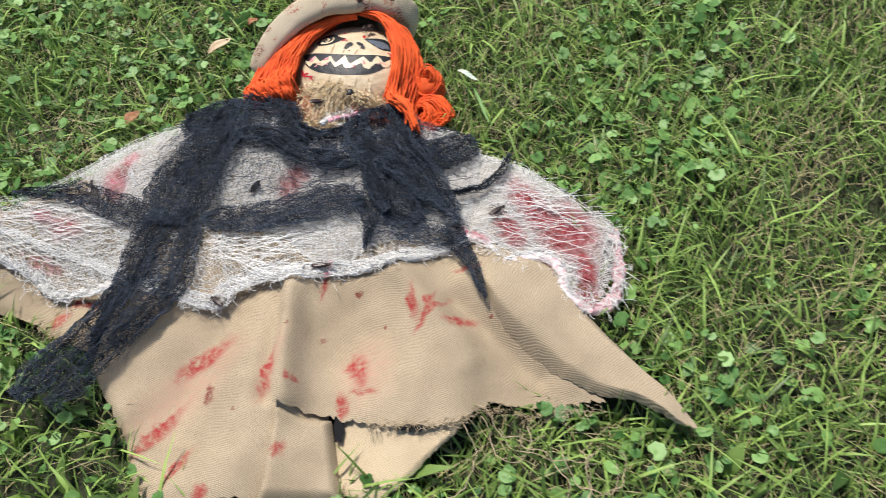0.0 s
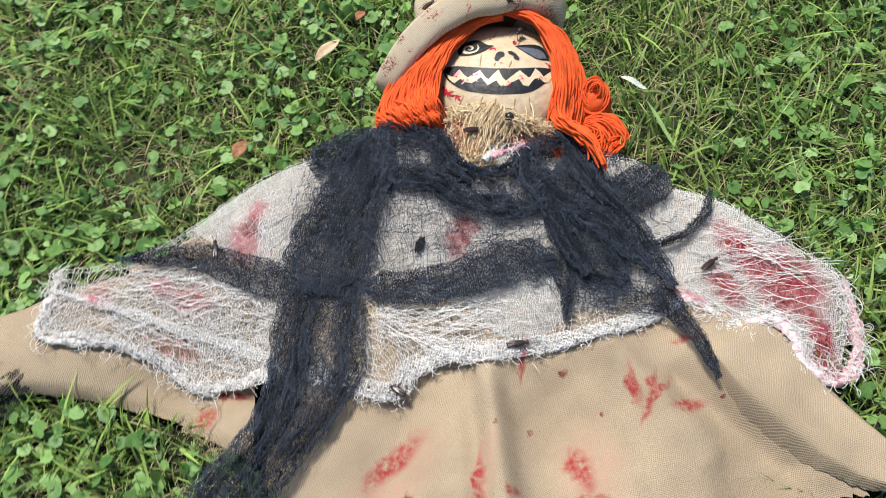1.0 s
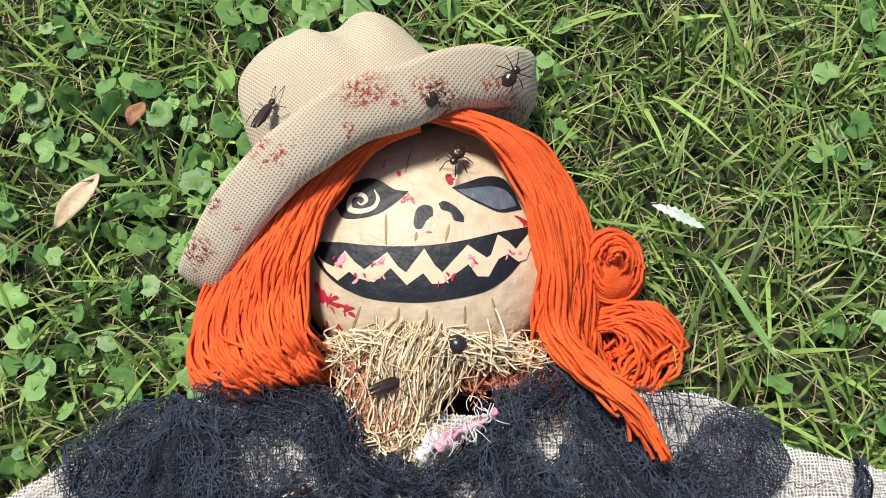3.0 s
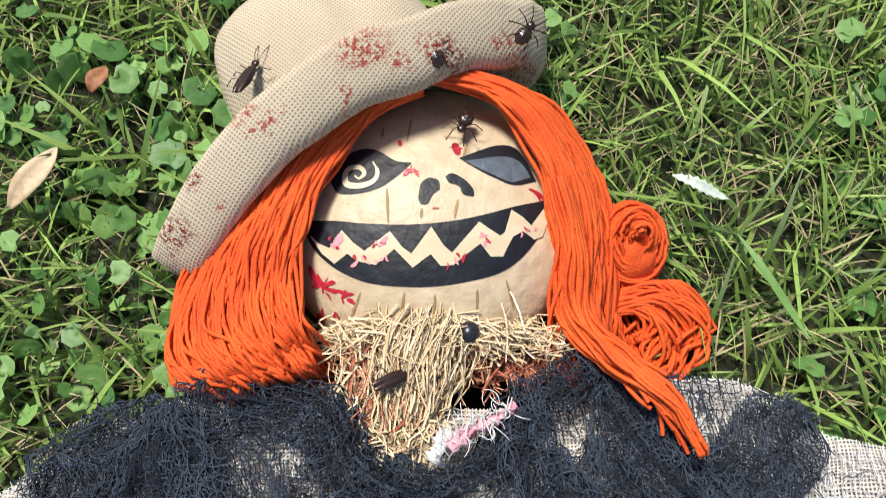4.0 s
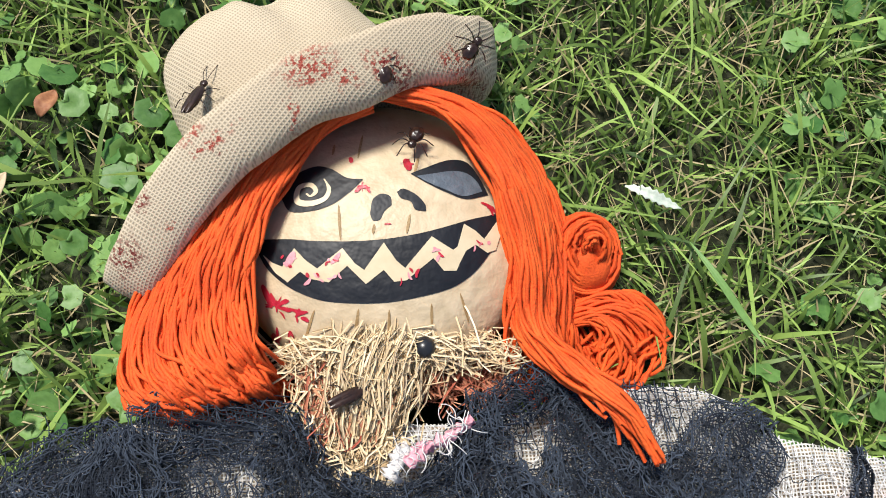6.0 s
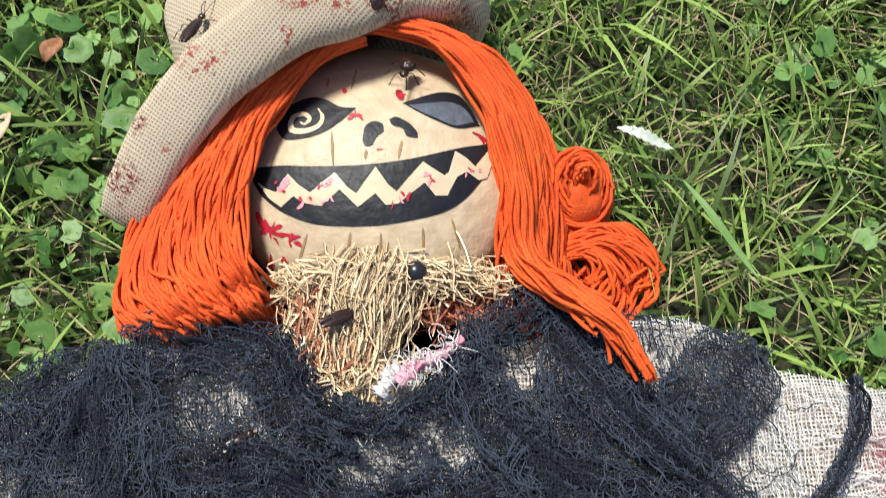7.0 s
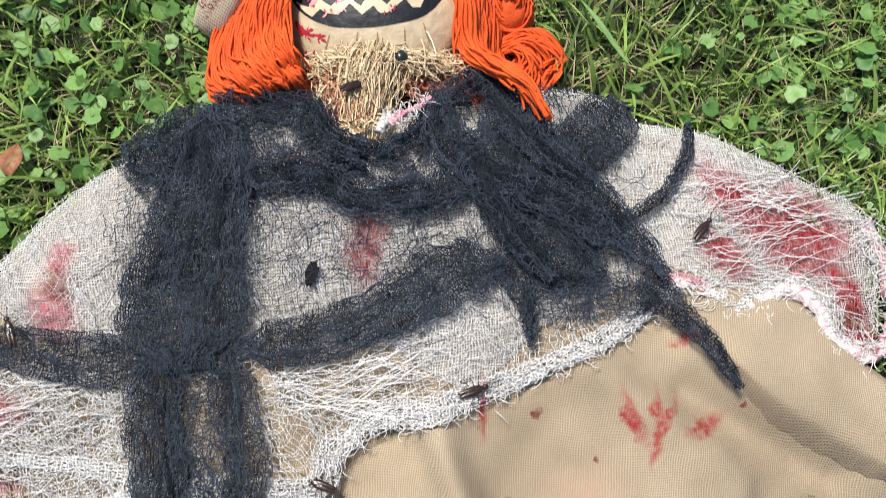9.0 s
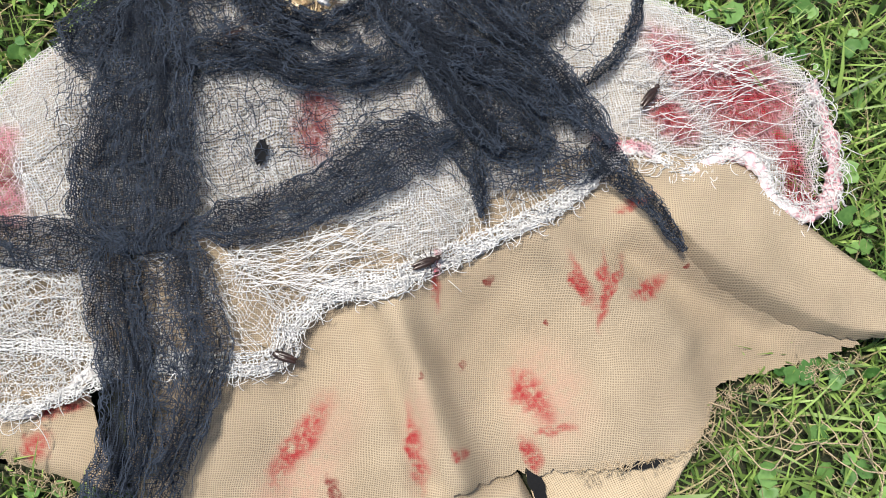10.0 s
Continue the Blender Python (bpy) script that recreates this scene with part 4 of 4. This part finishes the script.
def hat_mesh(rings, name, flat, dent=0.0, droop=False, n=96):
    V, F = [], []
    for r, ax, shift in rings:
        for i in range(n):
            a = 2 * math.pi * i / n
            c, s = math.cos(a), math.sin(a)
            wob = 1 + .03 * noise.noise((c * 2, s * 2, ax * 20)) + .012 * noise.noise((c * 7, s * 7, ax * 60))
            p = HAT0 + E1 * (r * c * wob + shift) + E2 * (r * s * flat * wob) + AX * (ax + .006 * noise.noise((c * 2.5, s * 2.5, 8)))
            if dent:
                p = p + AX * (-dent * math.exp(-((c * r - .022) / .016) ** 2) * smooth01(.05, .095, ax)) - E2 * (.012 * math.exp(-((c * r - .026) / .015) ** 2) * smooth01(.02, .085, ax) * max(s, 0))
            if droop:
                k = smooth01(.085, .13, r)
                p = p + Vector((.008, -.046, -.01)) * (k * max(0, -c) ** 2.2) + Vector((.006, -.022, .0)) * (k * max(0, c) ** 2)
            V.append((p.x, p.y, max(p.z, .012 + .004 * c)))
    for j in range(len(rings) - 1):
        for i in range(n):
            F.append((j * n + i, j * n + (i + 1) % n, (j + 1) * n + (i + 1) % n, (j + 1) * n + i))
    me = mesh_from(name, V, F, hat_burlap)
    return me


def solid(ob, t):
    md = ob.modifiers.new("thickness", 'SOLIDIFY')
    md.thickness, md.offset = t, 0
    return ob


crown_rings = [(tuple(q)) for q in spline([(.076, .0, .012), (.074, .025, .010), (.070, .050, .008), (.062, .074, .007), (.046, .087, .006), (.024, .093, .006), (.003, .094, .006)], 34)]
solid(part("crown", hat_mesh(crown_rings, "crown", .70, .009), hat), .002)
brim_rings = [tuple(q) for q in spline([(.078, .004, .0), (.092, -.012, .006), (.108, -.019, .010), (.124, -.014, .012), (.137, .002, .012), (.142, .016, .012)], 22)]
solid(part("brim", hat_mesh(brim_rings, "brim", .66, droop=True), hat), .0035)


def lump_ball(name, c, r, material, rough=.0, n=20):
    V, F = [], []
    for j in range(n + 1):
        for i in range(n):
            a, b = 2 * math.pi * i / n, math.pi * j / n
            d = Vector((math.sin(b) * math.cos(a), math.sin(b) * math.sin(a), math.cos(b)))
            k = 1 + rough * noise.noise(d * 2.2)
            V.append((c[0] + r[0] * d.x * k, c[1] + r[1] * d.y * k, c[2] + r[2] * d.z * k))
    for j in range(n):
        for i in range(n):
            F.append((j * n + i, (j + 1) * n + i, (j + 1) * n + (i + 1) % n, j * n + (i + 1) % n))
    return mesh_from(name, V, F, material)


# ---------------------------------------------------------------- yarn hair
wig = thing("yarn_wig", (0, -.05, 0), "bright orange yarn hair with a wound bun", "wig")


def lock(inner, outer, count, seed, jitter=.008, n=30, ends=.25, lift=.0, tuck=.0):
    rng = random.Random(seed)
    A, B = spline(inner, n), spline(outer, n)
    out = []
    for k in range(count):
        u, s = (k + rng.random()) / count, rng.random() * 90
        stop = n - int(rng.random() * ends * n)
        layer = rng.choice((0, 0, -.004, -.008)) + lift
        amp = jitter * rng.uniform(.6, 1.6)
        p = A * (1 - u) + B * u
        bow = math.sin(math.pi * u) * .010
        out.append([(q[0] + amp * (.5 + 1.5 * i / n) * noise.noise((i * .16, s, 1)), q[1] + amp * (.5 + 1.5 * i / n) * noise.noise((i * .16, s, 5)), max(.012, q[2] + layer + bow - tuck * smooth01(.86, 1.0, i / (stop - 1)) + jitter * .7 * noise.noise((i * .2, s, 9)))) for i, q in enumerate(p[:stop])])
    return out


left = lock([(-.015, .050, .110), (-.045, .030, .112), (-.066, .0, .108), (-.080, -.035, .100), (-.084, -.070, .090), (-.076, -.100, .098), (-.062, -.118, .100)],
    [(-.070, .045, .075), (-.115, .0, .080), (-.142, -.045, .074), (-.160, -.080, .060), (-.162, -.108, .058), (-.148, -.130, .074), (-.112, -.140, .094)], 240, 1, .006, tuck=.045, ends=.07)
left += lock([(-.085, -.055, .085), (-.092, -.085, .080), (-.078, -.108, .088), (-.060, -.126, .086)], [(-.150, -.06, .055), (-.166, -.095, .046), (-.156, -.122, .056), (-.118, -.140, .082)], 110, 6, .005, tuck=.04, ends=.1)
for p in left:
    part("strand", mesh_from("strand", *tubes([p], .00138, 5), yarn), wig)
right = lock([(-.020, .058, .112), (.025, .048, .112), (.058, .015, .104), (.072, -.025, .092), (.074, -.060, .076), (.080, -.095, .060), (.098, -.120, .058)],
    [(.030, .066, .095), (.075, .050, .080), (.100, .020, .066), (.114, -.025, .056), (.118, -.060, .050), (.122, -.085, .046), (.130, -.108, .042)], 215, 2, .006, ends=.25, tuck=.03)
right += lock([(.062, .0, .098), (.075, -.04, .088), (.078, -.080, .072), (.098, -.108, .094), (.126, -.130, .104), (.146, -.160, .094)],
    [(.080, .0, .092), (.092, -.04, .080), (.102, -.080, .066), (.118, -.106, .094), (.140, -.127, .102), (.160, -.156, .090)], 48, 3, .004, lift=.004)
for p in right:
    part("strand", mesh_from("strand", *tubes([p], .00138, 5), yarn), wig)
coils = []
for k in range(46):
    rng = random.Random(k)
    f = k / 45
    r, zc = .028 * math.sqrt(max(.006, 1 - f * f)), .034 + .040 * f
    tx, ty = rng.gauss(0, .16), .35 + rng.gauss(0, .18)
    ring = []
    for i in range(37):
        a = 2 * math.pi * i / 36
        ring.append((.126 + .002 * rng.random() + r * .92 * math.cos(a), -.026 + r * 1.05 * math.sin(a), zc + tx * .02 * math.cos(a) + ty * .02 * math.sin(a)))
    coils.append(ring)
bun = part("bun", mesh_from("bun", *tubes(coils[:1], .0017, 5), yarn), wig, "yarn wound into a round bun")
for p in coils[1:]:
    part("strand", mesh_from("strand", *tubes([p], .00138, 5), yarn), bun)
loops = []
for k in range(90):
    rng = random.Random(100 + k)
    u = rng.random()
    x0, y0 = .112 + .02 * rng.random(), -.056 - .015 * rng.random()
    w, d = .020 + .034 * u, .020 + .028 * rng.random()
    sx = rng.gauss(0, .003)
    g = lambda: rng.gauss(0, .005)
    loops.append(spline([(x0, y0, .045), (x0 + w * .55, y0 + .008 * u, .050 + .01 * u), (x0 + w + g() * .5, y0 - d * .35, .046 + g()), (x0 + w * .85 + g(), y0 - d * .75 + g(), .042 + g()), (x0 + w * .6 + g(), y0 - d * 1.05 + g(), .034), (x0 + w * .35 + g(), y0 - d * .7 + g(), .036 + g())], 20))
part("core", lump_ball("core", (.126, -.026, .046), (.0235, .0255, .0255), yarn, .1), bun)
for p in loops:
    part("loop", mesh_from("loop", *tubes([p], .00138, 5), yarn), wig)


# ---------------------------------------------------------------- straw collar
collar = thing("straw_collar", (0, -.12, .03), "ruff of dry straw tied under the head, stained red", "straw")


def stalks(count, seed, where):
    rng = random.Random(seed)
    V, F = [], []
    for _ in range(count):
        x, y, z, a, tilt, ln = where(rng)
        d = Vector((math.cos(a) * math.cos(tilt), math.sin(a) * math.cos(tilt), math.sin(tilt)))
        s = d.cross(Vector((rng.gauss(0, .5), rng.gauss(0, .5), 1))).normalized() * rng.uniform(.0003, .0008)
        c, bend, o = Vector((x, y, z)), Vector((rng.gauss(0, .006), rng.gauss(0, .004), rng.gauss(0, .003))), len(V)
        for k in range(4):
            u = k / 3 - .5
            p = c + d * ln * u + bend * (1 - 4 * u * u)
            up = d.cross(s).normalized() * .0006
            V += [p + s, p + up, p - s]
        for k in range(3):
            for q in range(2):
                F.append((o + 3 * k + q, o + 3 * k + q + 1, o + 3 * k + 4 + q, o + 3 * k + 3 + q))
    return V, F


def neck(rng):
    u = rng.random()
    x = -.004 - .022 * u + rng.gauss(0, .0125 - .004 * u)
    return x, -.098 - .055 * u, .082 - .022 * u + rng.gauss(0, .004) - 7 * (x + .008) ** 2, -1.75 + rng.gauss(0, .16), -.22, rng.uniform(.02, .045)


def ruff(rng):
    x = rng.uniform(-.068, .078)
    return x, -.096 - 2.0 * x * x * (x < 0) + rng.gauss(0, .0048) + .004, .076 + rng.gauss(0, .006) - 2.2 * x * x, rng.choice((0, .5, -.5, 2.6, -1.2)) + rng.gauss(0, .45), rng.gauss(0, .2), rng.uniform(.012, .034)


def side(rng):
    u = rng.random()
    return -.048 + .032 * u + rng.gauss(0, .008), -.108 - .042 * rng.random(), .066 + rng.gauss(0, .004), -1.6 + rng.gauss(0, .5), -.15, rng.uniform(.012, .03)


def tips(rng):
    x = rng.gauss(-.015, .014)
    return x, -.157 + rng.gauss(0, .005) + 3 * (x + .015) ** 2, .066 + rng.gauss(0, .004), -1.6 + rng.gauss(0, .6), .25, rng.uniform(.008, .016)


part("neck_straw", mesh_from("neck_straw", *stalks(1300, 1, neck), straw_mat, False), collar, kind="stuff")
part("ruff", mesh_from("ruff", *stalks(460, 2, ruff), straw_mat, False), collar, kind="stuff")
part("stained_straw", mesh_from("stained_straw", *stalks(260, 3, side), straw_red, False), collar, "straw soaked red", kind="stuff")
def soaked(rng):
    return rng.uniform(.018, .074), -.106 + rng.gauss(0, .007), .052 + rng.gauss(0, .005), rng.uniform(-2.6, -.4), .1, rng.uniform(.012, .03)


part("stained_straw", mesh_from("stained_straw", *stalks(300, 6, soaked), straw_red, False), collar, "straw soaked dark red", kind="stuff")
part("side_straw", mesh_from("side_straw", *stalks(240, 5, side), straw_mat, False), collar, kind="stuff")
part("tip", mesh_from("tip", *stalks(260, 4, tips), straw_mat, False), collar, kind="stuff")


tagged(new("neck_core", lump_ball("neck_core", (-.016, -.116, .042), (.031, .036, .028), straw_mat, .3)), "packed straw stuffing of the neck", "straw")
tagged(new("bead", lump_ball("bead", (.021, -.093, .080), (.0068, .0068, .0062), black_bead)), "round black bead on the straw", "bead")
tuft = thing("pink_tuft", (.03, -.145, .06), "twisted scrap of pink and white gauze", "cloth")
part("pink_cloth", mesh_from("pink_cloth", *rope([(.012, -.162), (.022, -.152), (.036, -.146), (.050, -.135)], .0023, .036, 60, 1.0), tuft_pink), tuft)
part("white_cloth", mesh_from("white_cloth", *rope([(.002, -.170), (.007, -.160), (.014, -.152)], .0032, .034, 40, .8), cord_white), tuft)
part("fibre", mesh_from("fibre", *tubes(fuzz([(.004, -.165), (.022, -.152), (.05, -.135)], .04, 45, .012, spread=.008), .00035, 3), thread_white), tuft, kind="stuff")



# ---------------------------------------------------------------- toy insects
def cockroach():
    bug = thing("toy_cockroach", (0, 0, 0), "dark brown plastic toy cockroach", "toy insect", "toy insects")
    part("body", lump_ball("body", (0, 0, .0028), (.0042, .0115, .0026), black_shell, .15), bug)
    part("head", lump_ball("head", (0, .0125, .0028), (.0026, .0026, .0018), black_shell), bug)
    for s in (-1, 1):
        part("wing", lump_ball("wing", (s * .0016, -.003, .0042), (.0022, .0100, .0014), black_shell), bug)
        part("antenna", mesh_from("antenna", *tubes([spline([(s * .001, .014, .003), (s * .003, .020, .005), (s * .0035, .029, .004)], 8)], .00028, 4), black_shell), bug)
        for k in (-1, 0, 1):
            part("leg", mesh_from("leg", *tubes([spline([(s * .003, k * .004 + .003, .0025), (s * .008, k * .0055 + .003, .004), (s * .0115, k * .009 + .002, .0006)], 7)], .00034, 4), black_shell), bug)
    return bug


def spider():
    toy = thing("toy_spider", (0, 0, 0), "small black plastic toy spider", "toy insect", "toy insects")
    part("abdomen", lump_ball("abdomen", (0, -.004, .0036), (.0046, .0056, .0034), black_shell, .15), toy)
    part("head", lump_ball("head", (0, .0036, .003), (.0028, .0030, .0022), black_shell, .1), toy)
    for s in (-1, 1):
        for k in range(4):
            a = radians(62 - 40 * k)
            c, d = math.cos(a) * s, math.sin(a)
            part("leg", mesh_from("leg", *tubes([spline([(c * .002, .002 + d * .002, .003), (c * .007, .002 + d * .007, .0062), (c * .0125, .002 + d * .0135, .0004)], 8)], .00042, 4), black_shell), toy)
    return toy


toy = spider()
toy.matrix_basis = pose(-.010, .062, .134, 10, 8, 15)
for place in (pose(.044, .083, .129, 18, 22, -30), pose(.011, .031, .100, 14, 6, 160)):
    copy_thing(toy, place)
bug = cockroach()
bug.matrix_basis = pose(.303, -.252, lie(.303, -.252) + .015, 0, 0, -40)
for x, y, z, rx, ry, rz in ((-.121, .048, .108, -14, -22, -14), (-.104, .018, .124, -4, -12, -48),
        (-.024, -.124, .080, -12, 0, -62), (-.042, -.483, lie(-.042, -.483) + .016, 0, 0, 70), (-.317, -.353, lie(-.317, -.353) + .016, 0, 0, 20), (.088, -.402, lie(.088, -.402) + .016, 0, 0, -70), (-.08, -.20, lie(-.08, -.2) + .018, 0, 0, -55)):
    copy_thing(bug, pose(x, y, z, rx, ry, rz))
